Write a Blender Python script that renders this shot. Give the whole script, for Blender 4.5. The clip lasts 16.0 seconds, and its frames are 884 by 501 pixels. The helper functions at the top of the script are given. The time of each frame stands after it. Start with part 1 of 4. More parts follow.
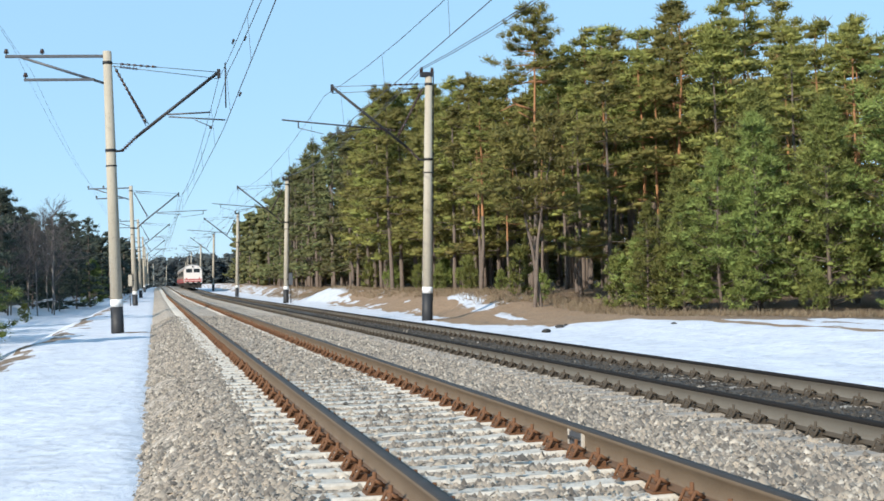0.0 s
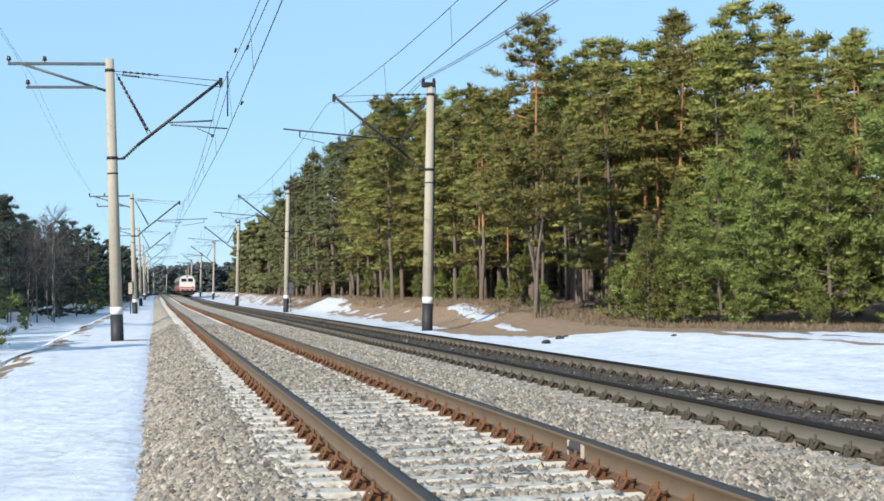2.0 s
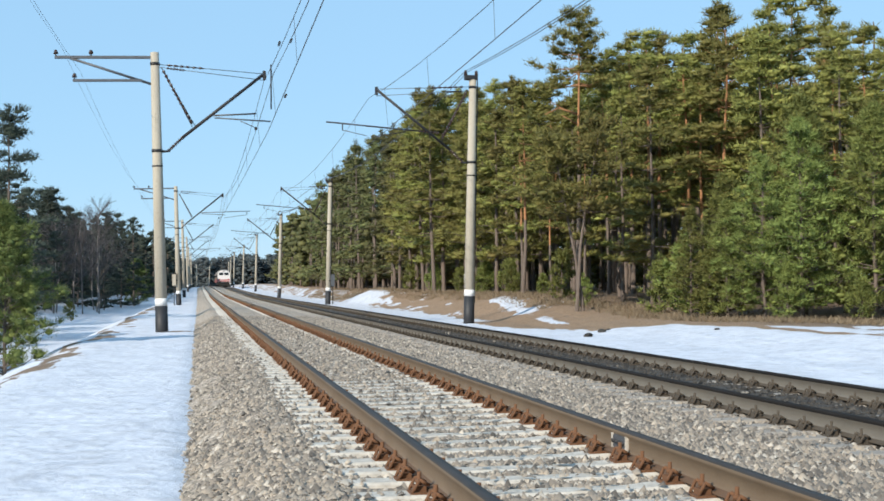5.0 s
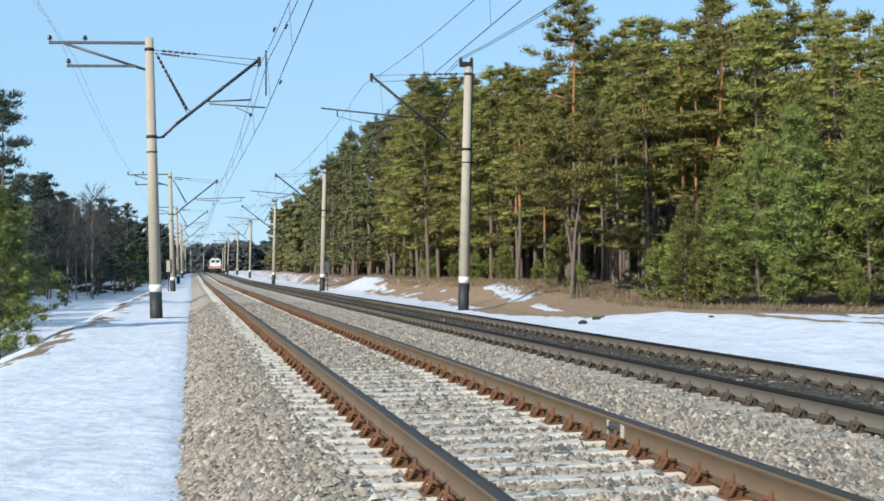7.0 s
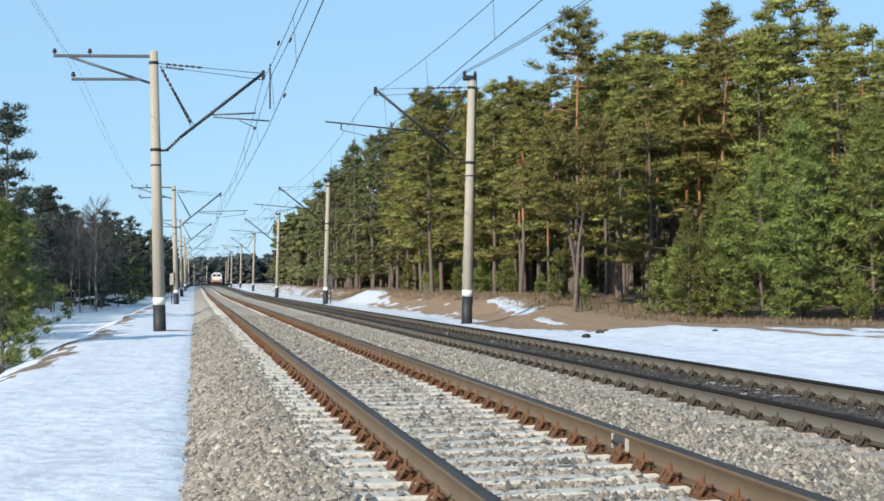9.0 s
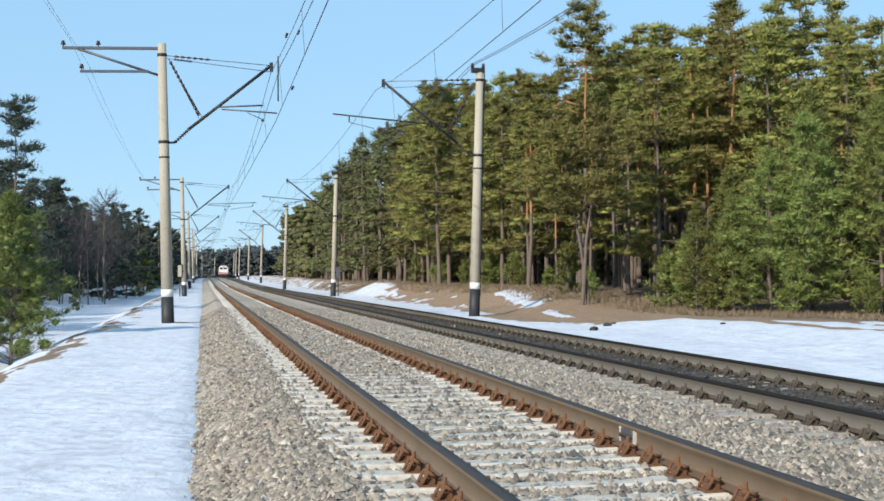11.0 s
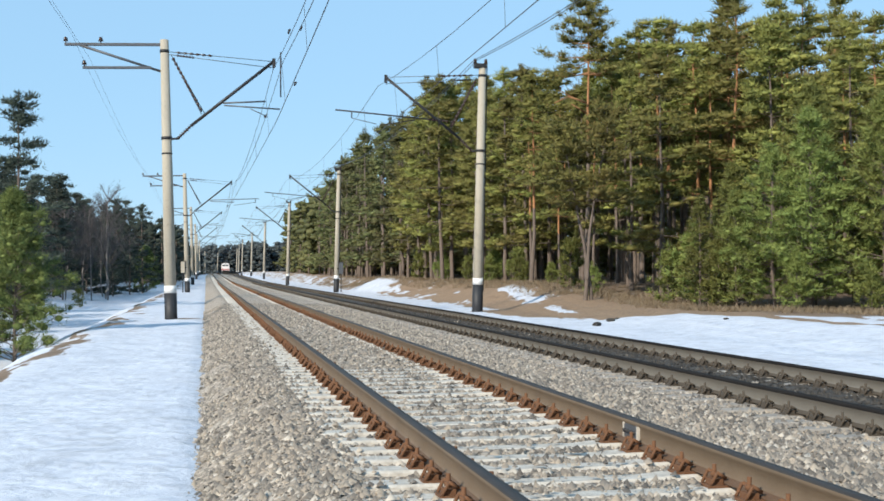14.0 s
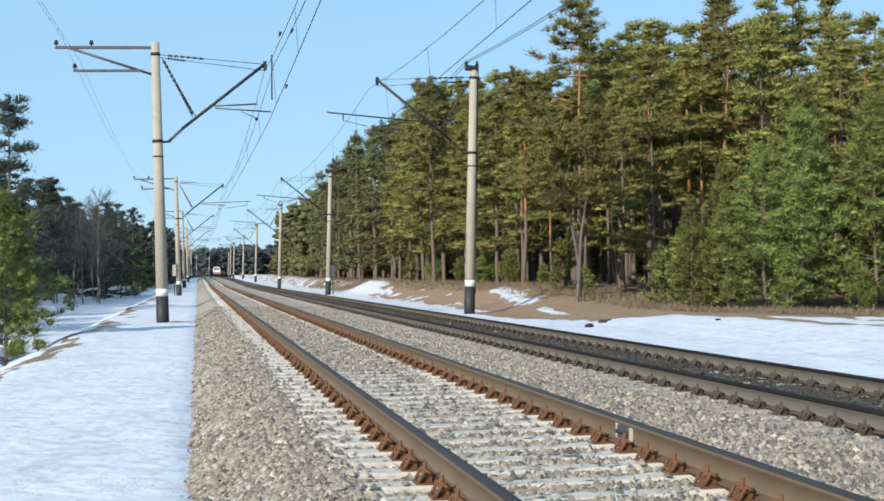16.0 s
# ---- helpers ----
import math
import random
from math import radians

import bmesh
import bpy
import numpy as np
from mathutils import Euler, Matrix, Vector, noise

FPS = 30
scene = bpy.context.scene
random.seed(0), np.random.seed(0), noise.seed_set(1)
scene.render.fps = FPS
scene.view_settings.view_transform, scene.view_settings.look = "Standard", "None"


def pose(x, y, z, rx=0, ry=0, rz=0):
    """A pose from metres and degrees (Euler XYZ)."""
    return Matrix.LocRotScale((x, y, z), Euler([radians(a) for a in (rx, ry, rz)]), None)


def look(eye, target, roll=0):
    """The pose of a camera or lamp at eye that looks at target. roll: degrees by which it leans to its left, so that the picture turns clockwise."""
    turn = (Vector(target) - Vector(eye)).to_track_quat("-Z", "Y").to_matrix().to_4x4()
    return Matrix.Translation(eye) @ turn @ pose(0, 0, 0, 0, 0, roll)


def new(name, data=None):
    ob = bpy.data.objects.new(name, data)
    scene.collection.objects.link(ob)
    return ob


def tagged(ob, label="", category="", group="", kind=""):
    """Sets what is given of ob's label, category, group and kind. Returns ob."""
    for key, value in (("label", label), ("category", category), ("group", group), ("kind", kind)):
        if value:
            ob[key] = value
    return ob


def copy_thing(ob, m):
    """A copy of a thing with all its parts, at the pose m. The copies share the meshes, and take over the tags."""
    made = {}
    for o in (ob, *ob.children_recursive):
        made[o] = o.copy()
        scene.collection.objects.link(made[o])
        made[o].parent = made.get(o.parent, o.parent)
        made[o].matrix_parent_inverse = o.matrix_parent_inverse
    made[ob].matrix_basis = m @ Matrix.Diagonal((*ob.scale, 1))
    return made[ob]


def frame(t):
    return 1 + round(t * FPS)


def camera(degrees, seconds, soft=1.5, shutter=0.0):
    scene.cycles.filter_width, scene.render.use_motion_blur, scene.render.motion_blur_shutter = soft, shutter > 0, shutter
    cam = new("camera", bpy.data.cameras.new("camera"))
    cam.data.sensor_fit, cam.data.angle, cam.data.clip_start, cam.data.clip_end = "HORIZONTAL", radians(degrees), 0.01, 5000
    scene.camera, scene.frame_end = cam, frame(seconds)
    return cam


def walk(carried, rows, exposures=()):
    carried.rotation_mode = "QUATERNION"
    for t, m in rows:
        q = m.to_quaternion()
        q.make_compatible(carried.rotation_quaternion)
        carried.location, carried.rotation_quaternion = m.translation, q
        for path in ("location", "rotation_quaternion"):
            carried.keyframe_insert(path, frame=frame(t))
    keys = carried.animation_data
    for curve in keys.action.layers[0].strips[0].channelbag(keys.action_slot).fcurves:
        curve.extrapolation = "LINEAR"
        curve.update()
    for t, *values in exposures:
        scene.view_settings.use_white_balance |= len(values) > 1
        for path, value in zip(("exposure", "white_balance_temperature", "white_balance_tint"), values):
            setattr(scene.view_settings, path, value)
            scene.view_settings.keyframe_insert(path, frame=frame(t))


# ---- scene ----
cam = camera(38.4, 16.0, soft=1.65)
PATH = [
    (0.0, 0.055, 0.033, 1.267, -12.754, 1.316, 1.171),
    (0.5, 0.052, 0.031, 1.266, -12.474, 1.951, 0.512),
    (1.0, 0.057, 0.024, 1.267, -12.436, 2.081, 0.282),
    (1.5, 0.052, 0.025, 1.268, -12.981, 2.274, 0.551),
    (2.0, 0.051, 0.034, 1.261, -12.749, 1.785, 0.715),
    (2.5, 0.047, 0.027, 1.266, -12.422, 1.855, 0.735),
    (3.0, 0.038, 0.020, 1.267, -11.398, 1.785, 0.493),
    (3.5, 0.034, 0.014, 1.258, -11.119, 1.824, 0.301),
    (4.0, 0.022, -0.003, 1.267, -10.938, 1.973, 0.491),
    (4.5, 0.017, -0.007, 1.257, -10.866, 1.763, 0.541),
    (7.0, 0.000, 0.000, 1.260, -11.155, 0.885, 0.350),
    (7.5, -0.003, -0.008, 1.264, -11.119, 1.399, 0.277),
    (8.0, -0.004, -0.012, 1.261, -11.463, 1.663, 0.313),
    (8.5, -0.008, -0.005, 1.259, -11.228, 1.572, 0.322),
    (11.0, -0.016, -0.008, 1.260, -10.670, 1.150, 0.162),
    (11.5, -0.016, -0.006, 1.259, -10.345, 0.989, 0.317),
    (12.0, -0.013, -0.000, 1.259, -10.195, 1.037, 0.071),
    (12.5, -0.015, -0.013, 1.261, -10.455, 1.395, 0.325),
    (13.0, -0.014, -0.005, 1.263, -10.610, 1.622, 0.568),
    (13.5, -0.018, -0.015, 1.260, -10.838, 1.577, 0.605),
    (14.0, -0.018, -0.008, 1.262, -10.540, 0.954, 0.264),
    (14.5, -0.028, -0.010, 1.258, -10.778, 0.646, 0.014),
    (15.0, -0.025, -0.016, 1.261, -10.469, 1.208, 0.339),
    (15.5, -0.022, -0.009, 1.260, -10.586, 0.997, 0.447),
    (16.0, -0.022, -0.006, 1.261, -10.906, 1.046, 0.500),
]
walk(cam, [(t, pose(x, y, z, 90 + p, r, a)) for t, x, y, z, a, p, r in PATH], [(0.0, 0.36, 6400, 10), (3.3, 0.36, 6400, 10), (4.5, 0.25, 6400, 10), (16.0, 0.25, 6400, 10)])

# ---- world and sun ----
SUN = Vector((0.64, 0.62, -0.47)).normalized()
world = bpy.data.worlds.new("World")
scene.world = world
world.use_nodes = True
wn = world.node_tree.nodes
sky = wn.new("ShaderNodeTexSky")
sky.sky_type = "NISHITA"
sky.sun_disc = False
sky.sun_elevation = math.asin(-SUN.z)
sky.sun_rotation = math.atan2(-SUN.x, -SUN.y)
sky.air_density, sky.dust_density, sky.ozone_density = 1.0, 0.05, 2.2
wn["Background"].inputs["Strength"].default_value = 0.125
clear = wn.new("ShaderNodeMix")
clear.data_type, clear.blend_type = "RGBA", "MIX"
clear.inputs[0].default_value = 0.8
clear.inputs[7].default_value = (2.62, 4.6, 6.55, 1.0)
world.node_tree.links.new(sky.outputs[0], clear.inputs[6])
world.node_tree.links.new(clear.outputs[2], wn["Background"].inputs["Color"])
lamp = bpy.data.lights.new("sun", "SUN")
lamp.energy, lamp.angle, lamp.color = 5.0, radians(0.5), (1.0, 0.90, 0.76)
sun = new("sun", lamp)
sun.matrix_world = look((-40, -30, 40), Vector((-40, -30, 40)) + SUN)

# ---- materials ----


class Nodes:
    """A short hand for building one node material."""

    def __init__(self, name, rough=0.8, metal=0.0):
        self.m = bpy.data.materials.new(name)
        self.m.use_nodes = True
        self.t = self.m.node_tree
        self.b = self.t.nodes["Principled BSDF"]
        self.b.inputs["Roughness"].default_value = rough
        self.b.inputs["Metallic"].default_value = metal
        self.co = self.t.nodes.new("ShaderNodeTexCoord").outputs["Object"]

    def put(self, kind, **ins):
        n = self.t.nodes.new(kind)
        for k, v in ins.items():
            s = n.inputs[int(k[1:])] if k[0] == "i" and k[1:].isdigit() else n.inputs[k]
            if isinstance(v, bpy.types.NodeSocket):
                self.t.links.new(v, s)
            else:
                s.default_value = v
        return n

    def noise(self, scale, detail=4.0, rough=0.6, co=None):
        return self.put("ShaderNodeTexNoise", Vector=co or self.co, Scale=scale, Detail=detail, Roughness=rough).outputs["Fac"]

    def steps(self, fac, *stops):
        n = self.put("ShaderNodeValToRGB", Fac=fac)
        while len(n.color_ramp.elements) < len(stops):
            n.color_ramp.elements.new(0.5)
        for e, (p, c) in zip(n.color_ramp.elements, stops):
            e.position, e.color = p, (c, c, c, 1) if isinstance(c, (int, float)) else (*c, 1)
        return n.outputs["Color"]

    def mix(self, fac, a, b, mode="MIX"):
        n = self.t.nodes.new("ShaderNodeMix")
        n.data_type, n.blend_type = "RGBA", mode
        for s, v in ((n.inputs[0], fac), (n.inputs[6], a), (n.inputs[7], b)):
            if isinstance(v, bpy.types.NodeSocket):
                self.t.links.new(v, s)
            else:
                s.default_value = v if isinstance(v, (int, float)) else (*v, 1)
        return n.outputs[2]

    def math(self, op, a, b=0.0):
        n = self.t.nodes.new("ShaderNodeMath")
        n.operation = op
        for s, v in zip(n.inputs, (a, b)):
            if isinstance(v, bpy.types.NodeSocket):
                self.t.links.new(v, s)
            else:
                s.default_value = v
        return n.outputs[0]

    def done(self, colour=None, bump=None, strength=0.4, distance=0.02, rough=None):
        if colour is not None:
            self.t.links.new(colour, self.b.inputs["Base Color"])
        if rough is not None:
            self.t.links.new(rough, self.b.inputs["Roughness"])
        if bump is not None:
            n = self.put("ShaderNodeBump", Height=bump, Strength=strength, Distance=distance)
            self.t.links.new(n.outputs[0], self.b.inputs["Normal"])
        return self.m


def plain(name, dark, light, scale=6.0, rough=0.7, metal=0.0, bump=0.3, fine=60.0, distance=0.01):
    n = Nodes(name, rough, metal)
    c = n.mix(n.noise(scale), dark, light)
    c = n.mix(n.math("MULTIPLY", n.noise(fine), 0.35), c, tuple(v * 0.55 for v in dark))
    return n.done(c, n.noise(fine), bump, distance)


def foliage(name, dark, mid, light):
    n = Nodes(name, 0.65)
    isl = n.put("ShaderNodeNewGeometry").outputs["Random Per Island"]
    info = n.put("ShaderNodeObjectInfo").outputs["Random"]
    pick = n.math("ADD", n.math("MULTIPLY", isl, 0.45), n.math("MULTIPLY", n.noise(1.5, 3.0), 0.55))
    c = n.steps(pick, (0.15, dark), (0.5, mid), (0.85, light))
    hue = n.put("ShaderNodeHueSaturation", Color=c)
    n.t.links.new(n.math("ADD", n.math("MULTIPLY", info, 0.7), 0.62), hue.inputs["Value"])
    n.t.links.new(n.math("ADD", n.math("MULTIPLY", info, 0.05), 0.475), hue.inputs["Hue"])
    n.b.inputs["Specular IOR Level"].default_value = 0.25
    n.done(hue.outputs[0])
    thin = n.put("ShaderNodeBsdfTranslucent", Color=hue.outputs[0])
    both = n.put("ShaderNodeMixShader", i0=0.22, i1=n.b.outputs[0], i2=thin.outputs[0])
    n.t.links.new(both.outputs[0], n.t.nodes["Material Output"].inputs["Surface"])
    return n.m


def stone_mix(name, tone):
    """Crushed stone seen from afar: cells of grey, tan and dark."""
    n = Nodes(name, 0.9)
    v = n.put("ShaderNodeTexVoronoi", Vector=n.co, Scale=13.0)
    ramp = n.steps(v.outputs["Color"], (0.0, tuple(t * 0.35 for t in tone)), (0.35, tuple(t * 0.8 for t in tone)),
                   (0.7, tone), (1.0, tuple(min(0.8, t * 1.6) for t in tone)))
    c = n.mix(n.steps(n.noise(0.7, 5.0), (0.35, 0.0), (0.65, 0.5)), ramp, tuple(t * q for t, q in zip(tone, (0.9, 0.8, 0.68))))
    c = n.mix(n.steps(n.noise(7.0, 4.0, 0.7), (0.58, 0.0), (0.66, 0.55)), c, tuple(t * 0.4 for t in tone))
    # cells darken towards their rims: crevice shade put into the stone colour
    gap = n.steps(v.outputs["Distance"], (0.3, 1.0), (0.75, 0.45))
    return n.done(n.mix(1.0, c, gap, "MULTIPLY"), n.math("SUBTRACT", 1.0, v.outputs["Distance"]), 0.6, 0.03)


def ground_material():
    n = Nodes("snow_and_soil", 0.9)
    snow = n.put("ShaderNodeAttribute")
    snow.attribute_name = "snow"
    grassy = n.put("ShaderNodeAttribute")
    grassy.attribute_name = "grassy"
    stretch = n.put("ShaderNodeMapping", Vector=n.co, Scale=(1.0, 0.35, 1.0)).outputs[0]
    ragged = n.math("ADD", snow.outputs["Fac"], n.math("MULTIPLY", n.math("SUBTRACT", n.noise(0.9, 7.0, 0.65, stretch), 0.5), 2.7))
    mask = n.steps(ragged, (0.48, 0.0), (0.56, 1.0))
    white = n.mix(n.noise(1.3, 6.0), (0.53, 0.565, 0.64), (0.66, 0.685, 0.74))
    white = n.mix(n.steps(n.noise(1.1, 5.0, 0.6), (0.46, 0.0), (0.66, 0.5)), white, (0.44, 0.465, 0.52))
    white = n.mix(n.steps(n.noise(3.6, 7.0, 0.75), (0.47, 0.0), (0.66, 0.75)), white, (0.39, 0.405, 0.435))
    soil = n.mix(n.noise(1.1, 6.0), (0.10, 0.072, 0.048), (0.24, 0.17, 0.115))
    soil = n.mix(n.steps(n.noise(13.0, 6.0, 0.7), (0.45, 0.0), (0.62, 0.85)), soil, (0.06, 0.043, 0.028))
    grass = n.mix(n.noise(2.5, 6.0), (0.20, 0.12, 0.072), (0.38, 0.265, 0.165))
    grass = n.mix(n.steps(n.noise(9.0, 6.0, 0.7), (0.48, 0.0), (0.66, 0.8)), grass, (0.11, 0.085, 0.05))
    soil = n.mix(grassy.outputs["Fac"], soil, grass)
    lumps = n.math("ADD", n.noise(0.9, 3.0), n.math("MULTIPLY", n.noise(3.6, 7.0, 0.7), 0.5))
    return n.done(n.mix(mask, soil, white), n.math("ADD", lumps, n.math("MULTIPLY", mask, 0.25)), 0.5, 0.14)


def concrete(name, dark, light):
    n = Nodes(name, 0.85)
    tall = n.put("ShaderNodeMapping", Vector=n.co, Scale=(4.0, 4.0, 0.35)).outputs[0]
    c = n.mix(n.noise(1.0, 6.0, 0.65, tall), dark, light)
    c = n.mix(n.steps(n.noise(14.0, 6.0), (0.55, 0.0), (0.75, 0.5)), c, tuple(v * 0.5 for v in dark))
    return n.done(c, n.noise(40.0), 0.4, 0.01)


GROUND = ground_material()
BALLAST = stone_mix("crushed_stone", (0.50, 0.435, 0.36))
BALLAST_DARK = stone_mix("oily_crushed_stone", (0.07, 0.062, 0.053))
SLEEPER = plain("sleeper_concrete", (0.26, 0.235, 0.20), (0.78, 0.745, 0.67), 9.0, 0.9, 0, 0.8, 38.0)


def dark_sleepers():
    """Dark concrete, darkest midway between the rails and paler at the rail seats and ends."""
    n = Nodes("dark_middle_sleeper_concrete", 0.9)
    c = n.mix(n.noise(5.0), (0.19, 0.172, 0.148), (0.36, 0.33, 0.29))
    across = n.math("ABSOLUTE", n.put("ShaderNodeSeparateXYZ", Vector=n.co).outputs["X"])
    edge = n.math("ADD", across, n.math("MULTIPLY", n.math("SUBTRACT", n.noise(6.0), 0.5), 0.12))
    c = n.mix(n.steps(edge, (0.16, 1.0), (0.26, 0.0)), c, (0.05, 0.044, 0.038))
    return n.done(c, n.noise(45.0), 0.5, 0.01)


SLEEPER_DARK = dark_sleepers()
RAIL_SIDE = plain("weathered_rail_steel", (0.125, 0.088, 0.055), (0.215, 0.158, 0.104), 3.0, 0.75, 0.1, 0.3, 50.0)
RAIL_TOP = plain("polished_rail_steel", (0.026, 0.024, 0.023), (0.055, 0.051, 0.048), 4.0, 0.7, 0.05, 0.1, 80.0)
RAIL_TOP.node_tree.nodes["Principled BSDF"].inputs["Specular IOR Level"].default_value = 0.3
RAIL_SOOTY = plain("sooty_rail_steel", (0.13, 0.118, 0.098), (0.20, 0.182, 0.152), 3.0, 0.75, 0.1, 0.3, 50.0)
RAIL_TOP_SOOTY = plain("black_rail_head_steel", (0.012, 0.011, 0.011), (0.026, 0.024, 0.023), 4.0, 0.85, 0.0, 0.1, 80.0)
RAIL_TOP_SOOTY.node_tree.nodes["Principled BSDF"].inputs["Specular IOR Level"].default_value = 0.1
RUST = plain("orange_rust", (0.105, 0.047, 0.021), (0.195, 0.092, 0.042), 14.0, 0.9, 0.05, 0.5, 90.0)
RUST_FOOT = plain("brown_rail_rust", (0.082, 0.048, 0.029), (0.145, 0.088, 0.053), 10.0, 0.9, 0.05, 0.5, 90.0)
RUST_DARK = plain("dark_rust", (0.05, 0.041, 0.031), (0.10, 0.08, 0.058), 14.0, 0.9, 0.05, 0.5, 90.0)
POLE = concrete("pole_concrete", (0.27, 0.24, 0.19), (0.46, 0.42, 0.34))
BLACK = plain("tar_black_paint", (0.012, 0.013, 0.016), (0.03, 0.032, 0.036), 6.0, 0.6)
WHITE = plain("white_paint", (0.68, 0.68, 0.66), (0.82, 0.82, 0.80), 9.0, 0.6)
STEEL = plain("dark_bracket_steel", (0.012, 0.012, 0.014), (0.03, 0.029, 0.03), 8.0, 0.6, 0.1)
GALV = plain("grey_arm_steel", (0.07, 0.075, 0.085), (0.13, 0.14, 0.155), 8.0, 0.55, 0.3)
INSUL = plain("brown_porcelain", (0.03, 0.016, 0.012), (0.06, 0.03, 0.02), 8.0, 0.25)
WIRE = plain("weathered_copper_wire", (0.06, 0.065, 0.07), (0.11, 0.115, 0.12), 3.0, 0.5, 0.5)
BARK = plain("grey_brown_pine_bark", (0.10, 0.078, 0.064), (0.22, 0.175, 0.145), 5.0, 0.95, 0, 0.8, 20.0, 0.05)
BARK_ORANGE = plain("orange_pine_bark", (0.26, 0.12, 0.05), (0.44, 0.23, 0.11), 4.0, 0.9, 0, 0.6, 20.0, 0.03)
BARK_PALE = plain("pale_birch_bark", (0.14, 0.125, 0.115), (0.32, 0.29, 0.27), 4.0, 0.9, 0, 0.5, 20.0, 0.02)
TWIG = plain("grey_brown_twigs", (0.06, 0.056, 0.058), (0.11, 0.10, 0.10), 5.0, 0.95)
NEEDLE = foliage("pine_needles", (0.07, 0.078, 0.022), (0.195, 0.195, 0.052), (0.33, 0.305, 0.092))
# greyer, darker copy of pine_needles for the far rows, shade in its colour
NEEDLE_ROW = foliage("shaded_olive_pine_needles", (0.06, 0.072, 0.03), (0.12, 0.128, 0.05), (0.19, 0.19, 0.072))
NEEDLE_YOUNG = foliage("young_pine_needles", (0.065, 0.082, 0.024), (0.16, 0.182, 0.048), (0.26, 0.272, 0.08))
# needle colour shifted to blue-grey to carry the haze of distance
NEEDLE_HAZE = foliage("haze_blue_pine_needles", (0.04, 0.052, 0.055), (0.065, 0.08, 0.082), (0.09, 0.105, 0.10))
# darker, bluer copy of pine_needles: shade and faint haze put into the colour
NEEDLE_SHADE = foliage("shade_blue_pine_needles", (0.022, 0.032, 0.028), (0.046, 0.060, 0.046), (0.085, 0.102, 0.072))
NEEDLE_DEEP = foliage("deep_green_pine_needles", (0.045, 0.065, 0.022), (0.13, 0.16, 0.046), (0.23, 0.26, 0.078))
DRY = foliage("dry_grass_blades", (0.15, 0.11, 0.065), (0.27, 0.215, 0.135), (0.38, 0.32, 0.21))
CREAM = plain("white_coach_paint", (0.66, 0.63, 0.60), (0.78, 0.75, 0.73), 2.0, 0.4)
# coach sides in dull grey-tan, darker than the white ends
DULL_SIDE = plain("dull_coach_side_paint", (0.20, 0.165, 0.135), (0.32, 0.27, 0.22), 1.5, 0.6)
RED = plain("red_coach_paint", (0.34, 0.06, 0.055), (0.48, 0.11, 0.10), 2.0, 0.4)
ROOF = plain("grey_coach_roof", (0.22, 0.21, 0.20), (0.34, 0.33, 0.31), 2.0, 0.7)
UNDER = plain("sooty_underframe", (0.015, 0.014, 0.013), (0.04, 0.036, 0.03), 4.0, 0.8)
PANE = plain("dark_window_glass", (0.015, 0.02, 0.026), (0.03, 0.036, 0.042), 2.0, 0.08, 0.0, 0.0)

# ---- building helpers ----


def mesh_from(name, verts, faces, mats=(), face_mats=None, smooth=False):
    """A mesh from arrays: verts (n, 3) and equal-sided faces (m, k)."""
    verts, faces = np.asarray(verts, dtype=np.float32), np.asarray(faces, dtype=np.int32)
    me = bpy.data.meshes.new(name)
    k = faces.shape[1]
    me.vertices.add(len(verts))
    me.vertices.foreach_set("co", verts.ravel())
    me.loops.add(faces.size)
    me.loops.foreach_set("vertex_index", faces.ravel())
    me.polygons.add(len(faces))
    me.polygons.foreach_set("loop_start", np.arange(0, faces.size, k, dtype=np.int32))
    for m in mats:
        me.materials.append(m)
    if face_mats is not None:
        me.polygons.foreach_set("material_index", np.asarray(face_mats, dtype=np.int32))
    if smooth:
        me.polygons.foreach_set("use_smooth", np.ones(len(faces), dtype=bool))
    me.update(calc_edges=True)
    return me


def part(name, bm, material, parent=None, label="", smooth=False):
    """Links a bmesh, or a ready mesh, as one mesh object under a thing or a part."""
    if isinstance(bm, bmesh.types.BMesh):
        me = bpy.data.meshes.new(name)
        bm.to_mesh(me)
        bm.free()
    else:
        me = bm
    if material is not None and not me.materials:
        me.materials.append(material)
    if smooth:
        for p in me.polygons:
            p.use_smooth = True
    ob = new(name, me)
    ob.parent = parent
    return tagged(ob, label) if label else ob


def box(bm, x0, x1, y0, y1, z0, z1, bevel=0.0):
    made = bmesh.ops.create_cube(bm, size=1.0)["verts"]
    for v in made:
        v.co = Vector(((x0 + x1) / 2 + v.co.x * (x1 - x0), (y0 + y1) / 2 + v.co.y * (y1 - y0), (z0 + z1) / 2 + v.co.z * (z1 - z0)))
    if bevel:
        edges = list({e for v in made for e in v.link_edges})
        bmesh.ops.bevel(bm, geom=edges, offset=bevel, segments=2, affect="EDGES")
    return bm


def tube(bm, a, b, r0, r1=None, sides=8, caps=True):
    """A tapered round bar from a to b."""
    a, b = Vector(a), Vector(b)
    r1 = r0 if r1 is None else r1
    q = (b - a).to_track_quat("Z", "Y")
    rings = []
    for p, r in ((a, r0), (b, r1)):
        rings.append([bm.verts.new(p + q @ Vector((r * math.cos(i * math.tau / sides), r * math.sin(i * math.tau / sides), 0))) for i in range(sides)])
    for i in range(sides):
        j = (i + 1) % sides
        bm.faces.new((rings[0][i], rings[0][j], rings[1][j], rings[1][i])).smooth = True
    if caps:
        bm.faces.new(rings[0][::-1])
        bm.faces.new(rings[1])
    return bm


